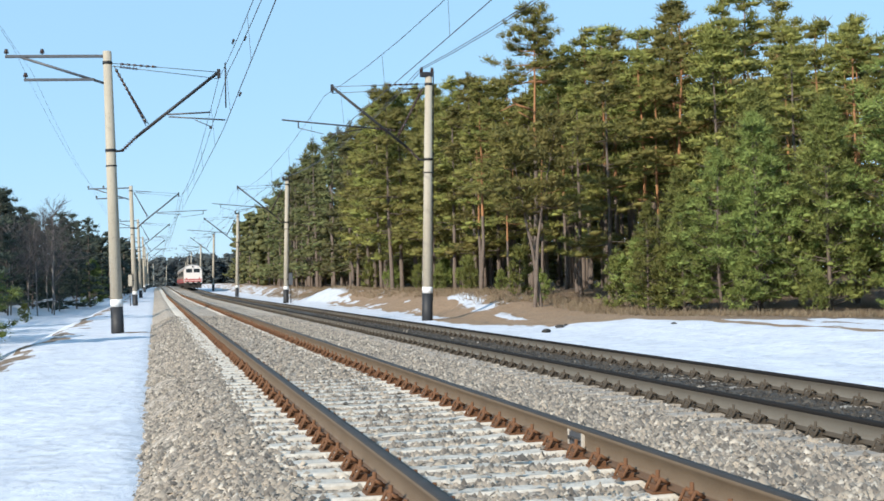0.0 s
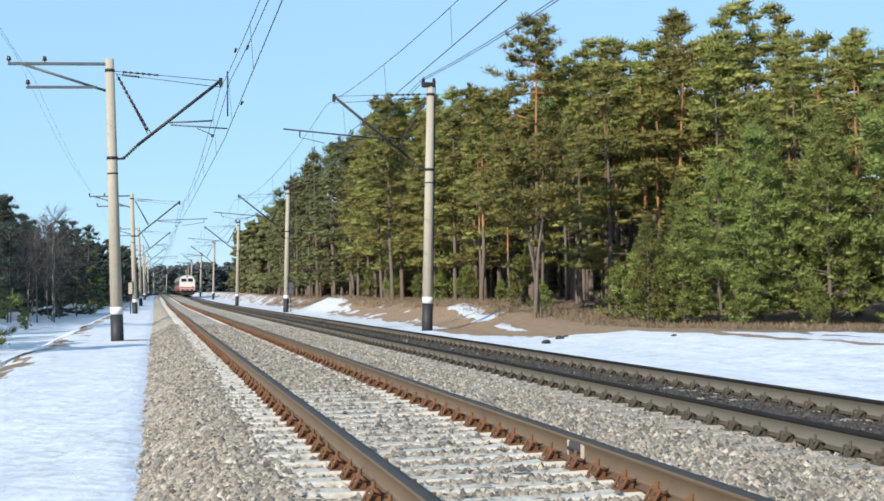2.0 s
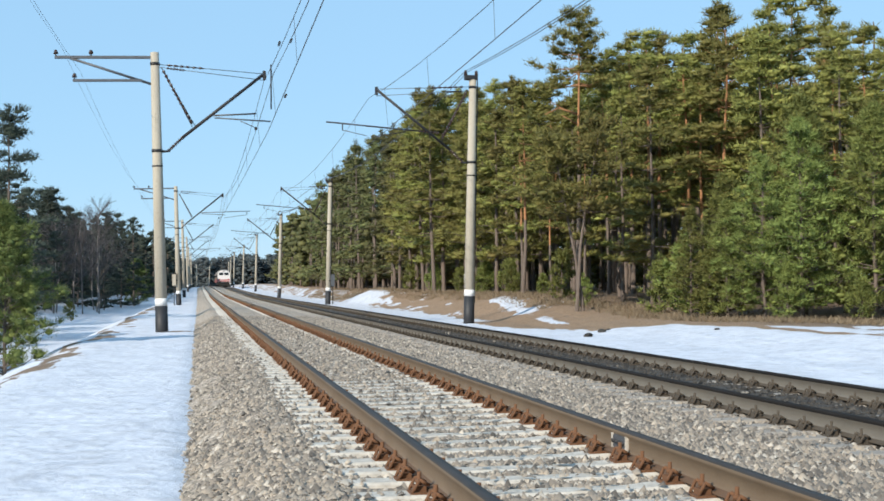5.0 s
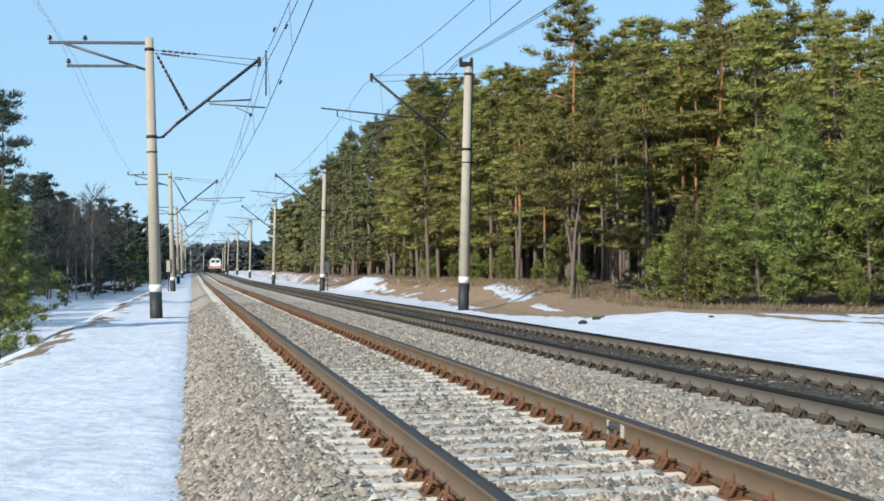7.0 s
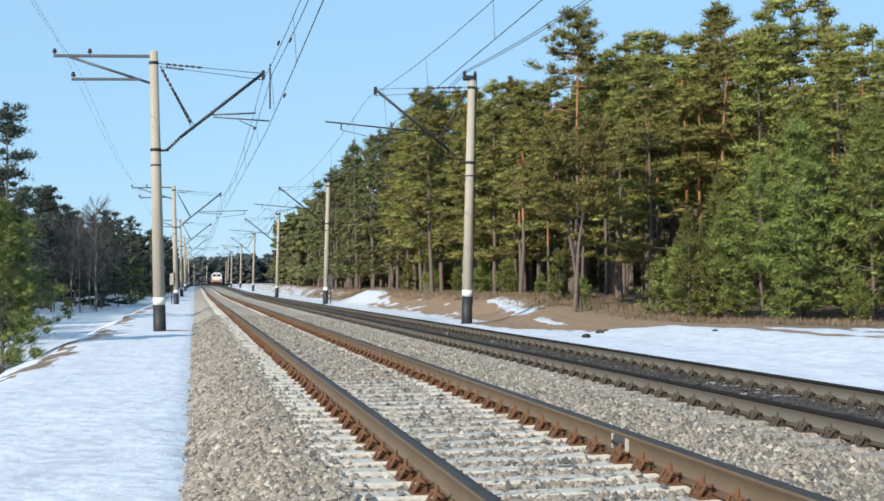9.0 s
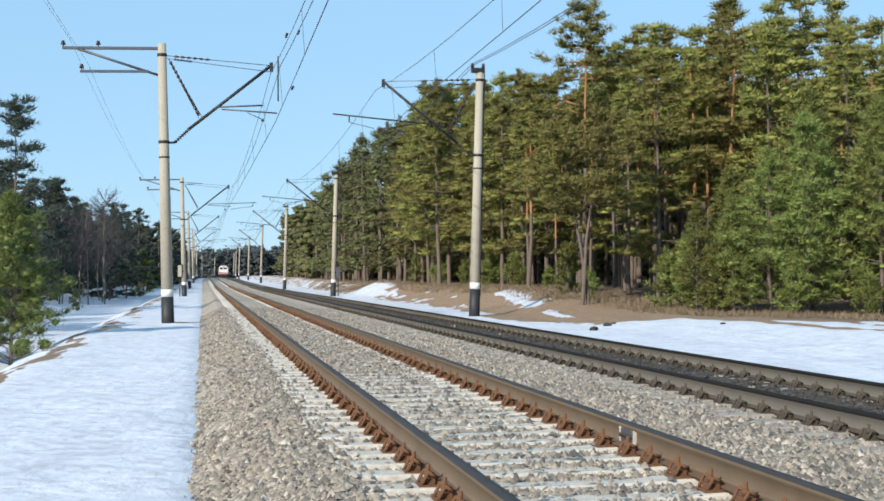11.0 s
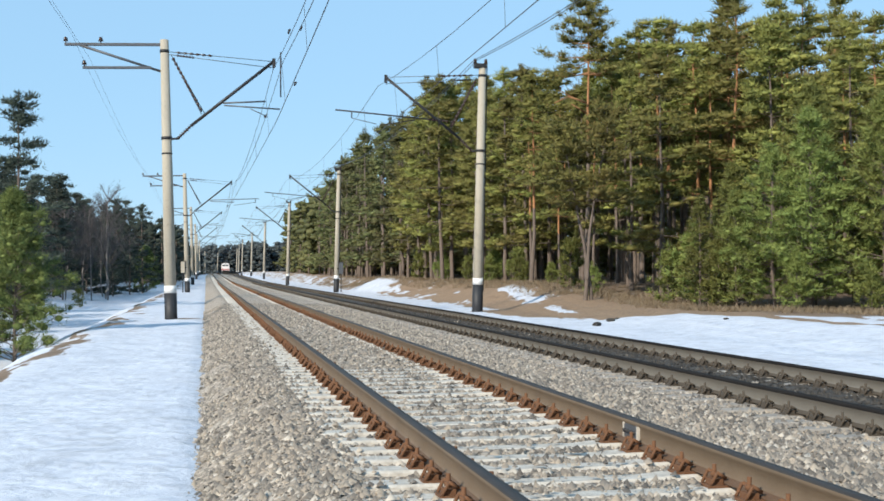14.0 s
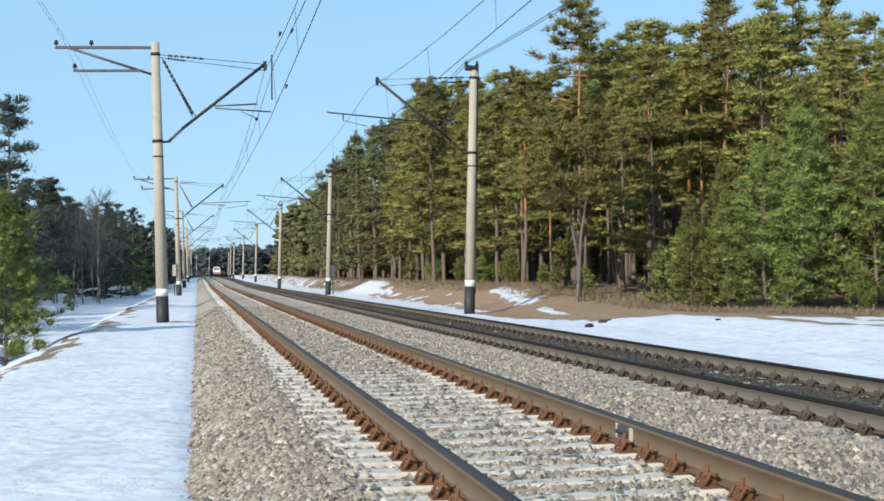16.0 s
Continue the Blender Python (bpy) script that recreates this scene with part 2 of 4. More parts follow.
def ribbed(bm, a, b, r, n):
    """A string of insulator discs from a to b."""
    a, b = Vector(a), Vector(b)
    tube(bm, a, b, r * 0.4, sides=6)
    for i in range(n):
        c, d = a.lerp(b, (i + 0.2) / n), a.lerp(b, (i + 0.75) / n)
        tube(bm, c, d, r, r * 0.55, 8)
    return bm


def lift(y):
    """How far the line climbs at y."""
    u = min(1.0, max(0.0, (y - 110.0) / 220.0))
    return 0.85 * u * u * (3 - 2 * u)


def bend(y):
    """How far the line swings to the side at y."""
    return 3.0e-5 * max(0.0, y - 300.0) ** 2


# ---- ground ----
TRACKS = ((2.24, 0.0), (6.24, -0.08))
FAR_END = 620.0


def smooth_step(a, b, v):
    u = min(1.0, max(0.0, (v - a) / (b - a)))
    return u * u * (3 - 2 * u)


def rough(x, y, s, seed=0.0):
    return noise.fractal(Vector((x / s, y / s, seed)), 1.0, 2.0, 4)


def bank(x, y):
    """The low sandy bank along the wood, higher farther on."""
    rise = 0.25 + 0.75 * smooth_step(42, 62, y)
    return rise * smooth_step(11.8, 15.5, x - 0.5 * rough(x, y, 9, 3))


def ground_z(x, y):
    x = x - bend(y)
    if x < 4:
        z = -0.34 - 0.95 * smooth_step(-3.0, -5.6, x + 0.35 * rough(x, y, 4, 1))
        z += 0.035 * rough(x, y, 1.1, 5) + 0.3 * smooth_step(-14, -30, x) + 0.6 * smooth_step(-8.5, -15, x) * smooth_step(60, 110, y)
    else:
        z = -0.36 + bank(x, y) + 0.05 * rough(x, y, 1.4, 6)
        mound = math.exp(-((x - 13.2) / 1.5) ** 2 - ((y - 97) / 8.0) ** 2)
        z += 0.75 * mound
    if -0.1 < x < 9.0:
        z -= 0.35 * smooth_step(-0.1, 0.6, x) * smooth_step(9.0, 8.3, x)
    return z + lift(y)


def ground_cover(x, y):
    """How much snow lies (over 0.5 is covered) and how much dry grass shows where it does not."""
    x = x - bend(y)
    if x < 4:
        snow = 1.25
        snow -= 1.1 * math.exp(-((x + 3.35 + 0.4 * rough(y, x, 7, 2)) / 0.36) ** 2) * smooth_step(14, 20, y)
        snow -= 0.6 * math.exp(-((x + 2.6) / 0.3) ** 2) * smooth_step(24, 30, y)
        snow -= 0.8 * math.exp(-((y - 45.2) / 1.2) ** 2) * smooth_step(-2.6, -1.0, x)
        snow -= 0.9 * smooth_step(-11, -18, x)
        return snow, 0.35
    if y < 52:
        edge = float(np.interp(y, (33.5, 36.5, 40.0, 44.0, 50.0), (20.5, 16.6, 13.2, 11.6, 11.2))) + 0.4 * rough(x, y, 3.0, 21)
        snow = 1.35 - 1.5 * smooth_step(edge - 2.0, edge + 1.0, x)
        snow -= 1.3 * math.exp(-((x - 16.2) / 0.5) ** 2) * smooth_step(40, 37, y)
        snow -= 1.0 * math.exp(-((x - 18.2) / 0.5) ** 2) * smooth_step(37, 33, y)
    else:
        snow = 0.95 - 0.75 * smooth_step(11.3, 12.6, x) + 0.9 * math.exp(-((x - 13.0) / 1.7) ** 2 - ((y - 97) / 8.0) ** 2)
        snow += 0.35 * smooth_step(100, 130, y) * smooth_step(16, 14, x)
    if 43 < y < 62:
        snow += 1.0 * math.exp(-((x - 13.1 - 0.1 * (y - 45)) / 0.34) ** 2) * smooth_step(43, 46, y)
    snow -= 1.2 * smooth_step(17.5, 20.0, x) * smooth_step(38, 42, y)
    return snow, 0.9 * smooth_step(20, 16, x)


def build_ground():
    xs = [-1500, -700, -300, -150, -90, -60, -45, -35, -28, -23, -19] + list(np.arange(-16, 26.01, 0.4)) + [28, 31, 35, 40, 48, 60, 80, 110, 150, 300, 700, 1500]
    ys = [-300, -120, -60, -30, -15, -8, -4] + list(np.arange(0, 64, 0.5)) + list(np.arange(64, 170, 1.5)) + list(np.arange(170, 420, 8)) + [450, 500, 560, 640, 760, 950, 1300, 1900, 3000]
    verts = [(x, y, ground_z(x, y)) for y in ys for x in xs]
    nx = len(xs)
    faces = [(j * nx + i, j * nx + i + 1, (j + 1) * nx + i + 1, (j + 1) * nx + i) for j in range(len(ys) - 1) for i in range(nx - 1)]
    me = mesh_from("ground", verts, faces, (GROUND,), smooth=True)
    cover = [ground_cover(x, y) for y in ys for x in xs]
    for k, key in enumerate(("snow", "grassy")):
        at = me.attributes.new(key, "FLOAT", "POINT")
        at.data.foreach_set("value", np.array([c[k] for c in cover], dtype=np.float32))
    tagged(new("ground", me), "snow-covered ground with bare soil and dry grass patches", "ground", kind="structure")


build_ground()


def ballast_z(x):
    """Cross-section of the stone bed under both tracks."""
    pts = ((-0.25, -0.44), (-0.02, -0.33), (0.60, -0.04), (0.84, -0.008), (1.0, -0.035), (1.7, -0.04), (2.0, -0.03), (2.5, -0.03), (2.8, -0.04), (3.55, -0.035), (3.75, -0.035), (4.25, -0.07), (4.85, -0.10), (5.3, -0.10), (5.6, -0.088), (6.85, -0.088), (7.15, -0.11), (7.9, -0.14), (8.9, -0.42), (9.2, -0.55))
    return float(np.interp(x, [p[0] for p in pts], [p[1] for p in pts]))


def build_ballast():
    xs = np.arange(-0.25, 9.21, 0.1)
    ys = list(np.arange(-20, 0, 0.5)) + list(np.arange(0, 28, 0.13)) + list(np.arange(28, 80, 0.5)) + list(np.arange(80, 200, 3.0)) + list(np.arange(200, FAR_END, 10))
    verts = []
    for y in ys:
        lump = 0.006 if y < 80 else 0.0
        for x in xs:
            edge = 0.10 * rough(x, y, 1.2, 9) if x < 0.3 else 0.0
            verts.append((x + bend(y), y, lift(y) + ballast_z(x + edge) + lump * rough(x, y, 0.16, 4) + 0.012 * rough(x, y, 0.6, 8)))
    nx = len(xs)
    faces, fm = [], []
    for j in range(len(ys) - 1):
        for i in range(nx - 1):
            faces.append((j * nx + i, j * nx + i + 1, (j + 1) * nx + i + 1, (j + 1) * nx + i))
            x = xs[i] + 0.35 * rough(xs[i], ys[j], 1.0, 12)
            fm.append(1 if 5.4 < x < 9.3 else 0)
    me = mesh_from("ballast", verts, faces, (BALLAST, BALLAST_DARK), fm, smooth=True)
    return tagged(new("ballast", me), "bed of grey crushed stone under the two tracks", "ballast", kind="structure")


bed = build_ballast()

# ---- tracks ----
RAIL_PROFILE = ((-0.075, 0.0), (0.075, 0.0), (0.075, 0.012), (0.02, 0.028), (0.010, 0.045), (0.010, 0.125), (0.036, 0.145), (0.0375, 0.168),
                (0.028, 0.180), (-0.028, 0.180), (-0.0375, 0.168), (-0.036, 0.145), (-0.010, 0.125), (-0.010, 0.045), (-0.02, 0.028), (-0.075, 0.012))
RAIL_FOOT = 0.012


def rail_mesh(x, z, side, foot):
    ys = list(np.arange(-20, 300, 20.0)) + list(np.arange(300, FAR_END + 1, 20.0))
    n = len(RAIL_PROFILE)
    verts = [(x + px + bend(y), y, z + lift(y) + RAIL_FOOT + pz) for y in ys for px, pz in RAIL_PROFILE]
    faces, fm = [], []
    for j in range(len(ys) - 1):
        for i in range(n):
            k = (i + 1) % n
            faces.append((j * n + i, j * n + k, (j + 1) * n + k, (j + 1) * n + i))
            fm.append(1 if i in (7, 8, 9) or side is RAIL_SOOTY and i in (6, 10) else 2 if i in (1, 2, 14, 15) else 0)
    return mesh_from("rail", verts, faces, (side, RAIL_TOP_SOOTY if side is RAIL_SOOTY else RAIL_TOP, foot), fm)


def sleeper_mesh(mat, mid=-0.018):
    """A tie of concrete, raised at the rail seats and waisted in the middle, with worn edges."""
    bm = bmesh.new()
    sect = ((-1.35, 0.10, -0.01), (-1.30, 0.112, 0.0), (-0.98, 0.112, 0.0), (-0.58, 0.112, mid * 0.3), (-0.42, 0.10, mid), (0.42, 0.10, mid), (0.58, 0.112, mid * 0.3), (0.98, 0.112, 0.0), (1.30, 0.112, 0.0), (1.35, 0.10, -0.01))
    rings = []
    for x, w, top in sect:
        rings.append([bm.verts.new((x, yy, zz)) for yy, zz in ((-w - 0.02, -0.2), (-w, top - 0.015), (-w + 0.015, top), (w - 0.015, top), (w, top - 0.015), (w + 0.02, -0.2))])
    for a, b in zip(rings, rings[1:]):
        for i in range(5):
            bm.faces.new((a[i], a[i + 1], b[i + 1], b[i]))
    bm.faces.new(rings[0])
    bm.faces.new(rings[-1][::-1])
    bmesh.ops.recalc_face_normals(bm, faces=bm.faces)
    me = bpy.data.meshes.new("sleeper")
    bm.to_mesh(me)
    bm.free()
    me.materials.append(mat)
    return me


def fastening_mesh(mat):
    """Base plate with a sprung clip and a bolt on each side of the rail foot."""
    bm = bmesh.new()
    box(bm, -0.19, 0.19, -0.075, 0.075, -0.004, 0.011)
    for s in (-1, 1):
        box(bm, s * 0.125 - 0.035, s * 0.125 + 0.035, -0.05, 0.05, 0.011, 0.045)
        tube(bm, (s * 0.125, 0, 0.04), (s * 0.125, 0, 0.128), 0.014, sides=6)
        tube(bm, (s * 0.125, 0, 0.058), (s * 0.125, 0, 0.082), 0.026, sides=6)
        for w in (-0.042, 0.042):
            tube(bm, (s * 0.175, w * 1.5, 0.012), (s * 0.135, w * 1.7, 0.085), 0.011, sides=5)
            tube(bm, (s * 0.135, w * 1.7, 0.085), (s * 0.075, w * 1.1, 0.05), 0.013, sides=5)
    me = bpy.data.meshes.new("rail_fastening")
    bm.to_mesh(me)
    bm.free()
    me.materials.append(mat)
    return me


GAUGE = 0.7975
PITCH = 0.5


def build_track(cx, z, tie_mat, clip_mat, label, near, side):
    track = tagged(new("railway_track"), label, "railway track", kind="structure")
    for s in (-1, 1):
        part("rail", rail_mesh(cx + s * GAUGE, z, side, RUST_FOOT if side is RAIL_SIDE else clip_mat), None, track)
    tie, buried, clip = sleeper_mesh(tie_mat), sleeper_mesh(tie_mat, -0.07), fastening_mesh(clip_mat)
    rng = random.Random(int(cx * 100))
    y = 3.04 - 20 * PITCH
    while y < near:
        ob = part("sleeper", tie if y < 17 else buried, None, track)
        ob.matrix_basis = pose(cx + rng.uniform(-0.015, 0.015), y + rng.uniform(-0.02, 0.02), z + rng.uniform(-0.006, 0.006), 0, 0, rng.uniform(-0.6, 0.6))
        for s in (-1, 1):
            f = part("rail_fastening", clip, None, ob)
            f.matrix_basis = pose(s * GAUGE, 0, 0)
        y += PITCH
    ties = np.array([v.co[:] for v in buried.vertices])
    quads = np.array([p.vertices[:] for p in tie.polygons if len(p.vertices) == 4])
    clips = np.array([v.co[:] for v in clip.vertices])
    cq = np.array([p.vertices[:] for p in clip.polygons if len(p.vertices) == 4][:18])
    vs, fs, cvs, cfs = [], [], [], []
    i = 0
    while y < 260:
        vs.append(ties + (0.0, y, z + lift(y)))
        fs.append(quads + i * len(ties))
        if y < 150:
            for k, s in enumerate((-1, 1)):
                cvs.append(clips + (cx + s * GAUGE, y, z + lift(y)))
                cfs.append(cq + (2 * i + k) * len(clips))
        y += PITCH
        i += 1
    ob = part("far_sleepers", mesh_from("far_sleepers", np.concatenate(vs), np.concatenate(fs), (tie_mat,)), None, track)
    ob.matrix_basis = pose(cx, 0, 0)
    tagged(ob, kind="stuff")
    ob = part("far_fastenings", mesh_from("far_fastenings", np.concatenate(cvs), np.concatenate(cfs), (clip_mat,)), None, track)
    tagged(ob, kind="stuff")
    return track


track_near = build_track(*TRACKS[0], SLEEPER, RUST, "track of rusty rails on pale concrete sleepers", 78.0, RAIL_SIDE)
track_far = build_track(*TRACKS[1], SLEEPER_DARK, RUST_DARK, "sooty track of worn rails on dark concrete sleepers", 78.0, RAIL_SOOTY)


def build_joint():
    """A bolted rail joint with light end posts."""
    x, y, z = TRACKS[0][0] + GAUGE, 8.82, RAIL_FOOT
    joint = part("rail_joint", box(bmesh.new(), x - 0.030, x + 0.030, y - 0.14, y + 0.14, z + 0.03, z + 0.135, 0.008), GALV, track_near, "bolted grey joint plate between two rails")
    for k in range(4):
        part("joint_bolt", tube(bmesh.new(), (x - 0.05, y - 0.10 + 0.066 * k, z + 0.085), (x + 0.05, y - 0.10 + 0.066 * k, z + 0.085), 0.016, sides=6), STEEL, joint)
    for d in (-0.15, 0.15):
        part("end_post", box(bmesh.new(), x - 0.034, x + 0.034, y + d - 0.007, y + d + 0.007, z + 0.03, z + 0.138), SLEEPER, joint)


build_joint()

# ---- loose stones ----


def build_stones():
    rng = np.random.default_rng(7)
    n = 190000
    y = 4.5 + 48.0 * rng.random(n) ** 2.3
    x = rng.uniform(-0.25, 8.6, n)
    keep = x < 0.62 * y + 0.6
    ph = np.abs(((y - 3.04 + PITCH / 2) % PITCH) - PITCH / 2)
    for cx, _ in TRACKS:
        for s in (-1, 1):
            keep &= (np.abs(x - cx - s * GAUGE) > 0.10) & ((np.abs(x - cx - s * GAUGE) > 0.2) | (ph > 0.12))
        on = (np.abs(x - cx) < 1.36) & (ph < 0.125)
        keep &= ~on | (rng.random(n) < (1.0 if cx < 4 else 0.6) * (np.where(np.abs(x - cx) < 0.55, 0.17, 0.14) + 0.4 * np.clip((np.abs(x - cx) - 1.15) / 0.2, 0, 1)))
    x, y = x[keep], y[keep]
    n = len(x)
    octa = np.array([(1, 0, 0), (-1, 0, 0), (0, 1, 0), (0, -1, 0), (0, 0, 1), (0, 0, -1)], dtype=float)
    tri = np.array([(0, 2, 4), (2, 1, 4), (1, 3, 4), (3, 0, 4)])
    top = np.array([ballast_z(v) for v in x])
    on_tie = np.zeros(n)
    for cx, cz in TRACKS:
        ph = np.abs(((y - 3.04 + PITCH / 2) % PITCH) - PITCH / 2)
        on_tie = np.where((np.abs(x - cx) < 1.36) & (ph < 0.12), cz - top, on_tie)
    r = rng.gamma(6.0, 0.0033, n).clip(0.011, 0.038)
    p = (octa[None] + rng.normal(size=(n, 6, 3)) * 0.2) * (r[:, None, None] * rng.uniform(0.8, 1.2, (n, 1, 3)))
    a = rng.uniform(0, math.tau, n)
    c, s = np.cos(a)[:, None], np.sin(a)[:, None]
    px, py = p[..., 0] * c - p[..., 1] * s, p[..., 0] * s + p[..., 1] * c
    v = np.stack((px + x[:, None], py + y[:, None], p[..., 2] * 0.95 + (top + on_tie + r * 0.15)[:, None]), -1).reshape(-1, 3)
    f = (tri[None] + (np.arange(n) * 6)[:, None, None]).reshape(-1, 3)
    dark = np.repeat((x > 5.4) & (rng.random(n) < np.where(x < 7.2, 0.98, 0.9)), 4).astype(np.int32)
    mats = []
    for nm, k in (("loose_stone", 0.82), ("loose_sooty_stone", 0.14)):
        m = Nodes(nm, 0.9)
        isl = m.put("ShaderNodeNewGeometry").outputs["Random Per Island"]
        col = m.steps(isl, (0.0, (0.08 * k, 0.072 * k, 0.064 * k)), (0.25, (0.23 * k, 0.20 * k, 0.165 * k)), (0.6, (0.40 * k, 0.34 * k, 0.27 * k)), (0.85, (0.50 * k, 0.415 * k, 0.315 * k)), (1.0, (0.74 * k, 0.66 * k, 0.55 * k)))
        mats.append(m.done(m.mix(m.math("MULTIPLY", m.noise(30.0), 0.4), col, (0.2 * k, 0.17 * k, 0.14 * k))))
    me = mesh_from("loose_stones", v, f, mats, dark)
    tagged(new("loose_stones", me), "loose grey and tan crushed stones on the track bed", "gravel", kind="stuff")


build_stones()

# ---- overhead line poles ----


def pole_thing(kind, long=False):
    """A tapered concrete pole with its brackets; the track lies on its +x side."""
    root = new("catenary_pole")
    top, r0, r1 = 9.72, 0.215, 0.145

    def rad(z):
        return r0 + (r1 - r0) * z / top

    bm = bmesh.new()
    tube(bm, (0, 0, -0.8), (0, 0, top), rad(-0.8), r1, 20)
    part("shaft", bm, POLE, root)
    part("painted_foot", tube(bmesh.new(), (0, 0, -0.6), (0, 0, 0.88), rad(-0.6) + 0.004, rad(0.88) + 0.004, 20), BLACK, root, "black tar-painted foot")
    part("white_band", tube(bmesh.new(), (0, 0, 0.884), (0, 0, 1.14), rad(0.88) + 0.005, rad(1.14) + 0.005, 20), WHITE, root, "white painted band")
    if kind == "right":
        part("blank_plate", box(bmesh.new(), -0.17, 0.17, -rad(1.6) - 0.012, -rad(1.6) + 0.02, 1.42, 1.78, 0.004), WHITE, root, "blank white plate")
        part("small_plate", box(bmesh.new(), -0.12, 0.12, -rad(5.0) - 0.012, -rad(5.0) + 0.02, 4.85, 5.02, 0.004), WHITE, root)
        part("down_pipe", tube(bmesh.new(), (-rad(5) - 0.04, 0, 0.6), (-r1 - 0.05, 0, 9.7), 0.022), STEEL, root)
    for z in (6.28, 9.32):
        part("clamp_band", tube(bmesh.new(), (0, 0, z - 0.05), (0, 0, z + 0.05), rad(z) + 0.018, sides=20), STEEL, root)
    part("clamp_band", tube(bmesh.new(), (0, 0, 5.72), (0, 0, 5.77), rad(5.75) + 0.012, sides=20), STEEL, root)
    tipx, tipz = (3.78, 8.98) if kind == "left" else (3.92, 9.06)
    root_z = 6.25
    bracket = part("cantilever", tube(bmesh.new(), (0.15, 0, root_z), (0.42, 0, root_z + 0.02), 0.04), STEEL, root)
    part("tube_arm", tube(bmesh.new(), (0.85, 0, root_z + (tipz - root_z) * 0.17), (tipx, 0, tipz), 0.055), STEEL, bracket)
    part("insulator", ribbed(bmesh.new(), (0.38, 0, root_z + 0.02), (0.9, 0, root_z + (tipz - root_z) * 0.185), 0.075, 7), INSUL, bracket)
    part("tip_fitting", box(bmesh.new(), tipx - 0.06, tipx + 0.06, -0.05, 0.05, tipz - 0.22, tipz + 0.10, 0.01), STEEL, bracket)
    for w in (-0.22, 0.22):
        stay = part("stay_rod", tube(bmesh.new(), (0.15, w * 0.5, 9.32 - abs(w - 0.22) * 0.3), (tipx, w * 0.3, tipz - (0.0 if w > 0 else 0.25)), 0.013, sides=6), GALV, root)
        a, b = Vector((0.15, w * 0.5, 9.32 - abs(w - 0.22) * 0.3)), Vector((tipx, w * 0.3, tipz - (0.0 if w > 0 else 0.25)))
        part("insulator", ribbed(bmesh.new(), a.lerp(b, 0.07), a.lerp(b, 0.24 if w < 0 else 0.42), 0.05, 6), INSUL, stay)
    kx = 1.28
    kz = root_z + (tipz - root_z) * (kx - 0.15) / (tipx - 0.15)
    for w in (-0.06, 0.07):
        rod = part("brace_rod", tube(bmesh.new(), (0.22, w, 9.2), (kx + w, w, kz), 0.014, sides=6), STEEL, root)
        part("insulator", ribbed(bmesh.new(), (0.27, w, 9.1), (0.27 + 0.9 * (kx - 0.22), w, 9.1 - 0.9 * (9.2 - kz)), 0.058, 12), INSUL, rod)
    if kind == "left":
        end = 6.0 if long else 3.45
        part("registration_arm", tube(bmesh.new(), (1.95, 0, 7.50), (end, 0, 7.56), 0.03), GALV, root)
        arm = part("registration_arm", tube(bmesh.new(), (2.0, 0, 7.42), (3.95, 0, 7.28), 0.026), GALV, root)
        if long:
            part("drop_piece", tube(bmesh.new(), (5.7, 0, 7.56), (5.7, 0, 7.24), 0.025), STEEL, root)
            part("steady_arm", tube(bmesh.new(), (5.7, 0, 7.26), (3.9, 0, 7.04), 0.02), GALV, root)
        else:
            part("steady_arm", tube(bmesh.new(), (2.9, 0, 7.30), (3.42, 0, 7.06), 0.016), GALV, arm)
        part("wire_clamp", box(bmesh.new(), 3.38, 3.48, -0.04, 0.04, 6.98, 7.08), STEEL, arm)
        # field side: two horizontal arms on a strut
        high = part("feeder_arm", box(bmesh.new(), -3.36, -0.12, -0.05, 0.05, 9.50, 9.60, 0.01), GALV, root)
        part("strut", tube(bmesh.new(), (-2.85, 0, 9.52), (-0.15, 0, 8.62), 0.045), GALV, high)
        low = part("feeder_arm", box(bmesh.new(), -2.78, -0.45, -0.045, 0.045, 8.70, 8.79, 0.01), GALV, root)
        for px, pz, par in ((-3.32, 9.60, high), (-2.15, 9.60, high), (-2.72, 8.79, low)):
            part("pin_insulator", tube(tube(bmesh.new(), (px, 0, pz), (px, 0, pz + 0.08), 0.02), (px, 0, pz + 0.06), (px, 0, pz + 0.20), 0.085, 0.05), INSUL, par)
    else:
        arm = part("registration_arm", tube(bmesh.new(), (1.5, 0, 7.42), (5.9, 0, 7.68), 0.030), STEEL, root)
        part("insulator", ribbed(bmesh.new(), (1.35, 0, 7.41), (2.2, 0, 7.46), 0.06, 6), INSUL, arm)
        part("drop_piece", tube(bmesh.new(), (5.25, 0, 7.64), (5.25, 0, 7.38), 0.025), STEEL, arm)
        part("steady_arm", tube(bmesh.new(), (5.25, 0, 7.38), (4.25, 0, 7.18), 0.014), GALV, arm)
        part("steady_arm", tube(bmesh.new(), (2.7, 0, 7.42), (4.1, 0, 7.14), 0.022), STEEL, arm)
        part("top_cap", box(bmesh.new(), -0.18, 0.34, -0.16, 0.16, 9.62, 9.80, 0.02), STEEL, root)
        for px in (-0.14, 0.30):
            part("pin_insulator", tube(bmesh.new(), (px, 0, 9.8), (px, 0, 10.0), 0.08, 0.05), INSUL, root)
    return root


LEFT_POLES = [(-1.21, 45.2), (-1.50, 106.0), (-1.63, 162.0), (-1.66, 229.0), (-1.8, 297.0), (-1.6, 360.0), (-0.2, 545.0)]
RIGHT_POLES = [(10.73, 50.0), (10.32, 102.3), (9.60, 153.0), (10.0, 225.0), (10.3, 297.0), (9.9, 360.0), (10.5, 420.0), (11.2, 478.0), (5.2, 590.0)]
BEHIND = ((-1.2, -12.0), (10.75, -2.0))


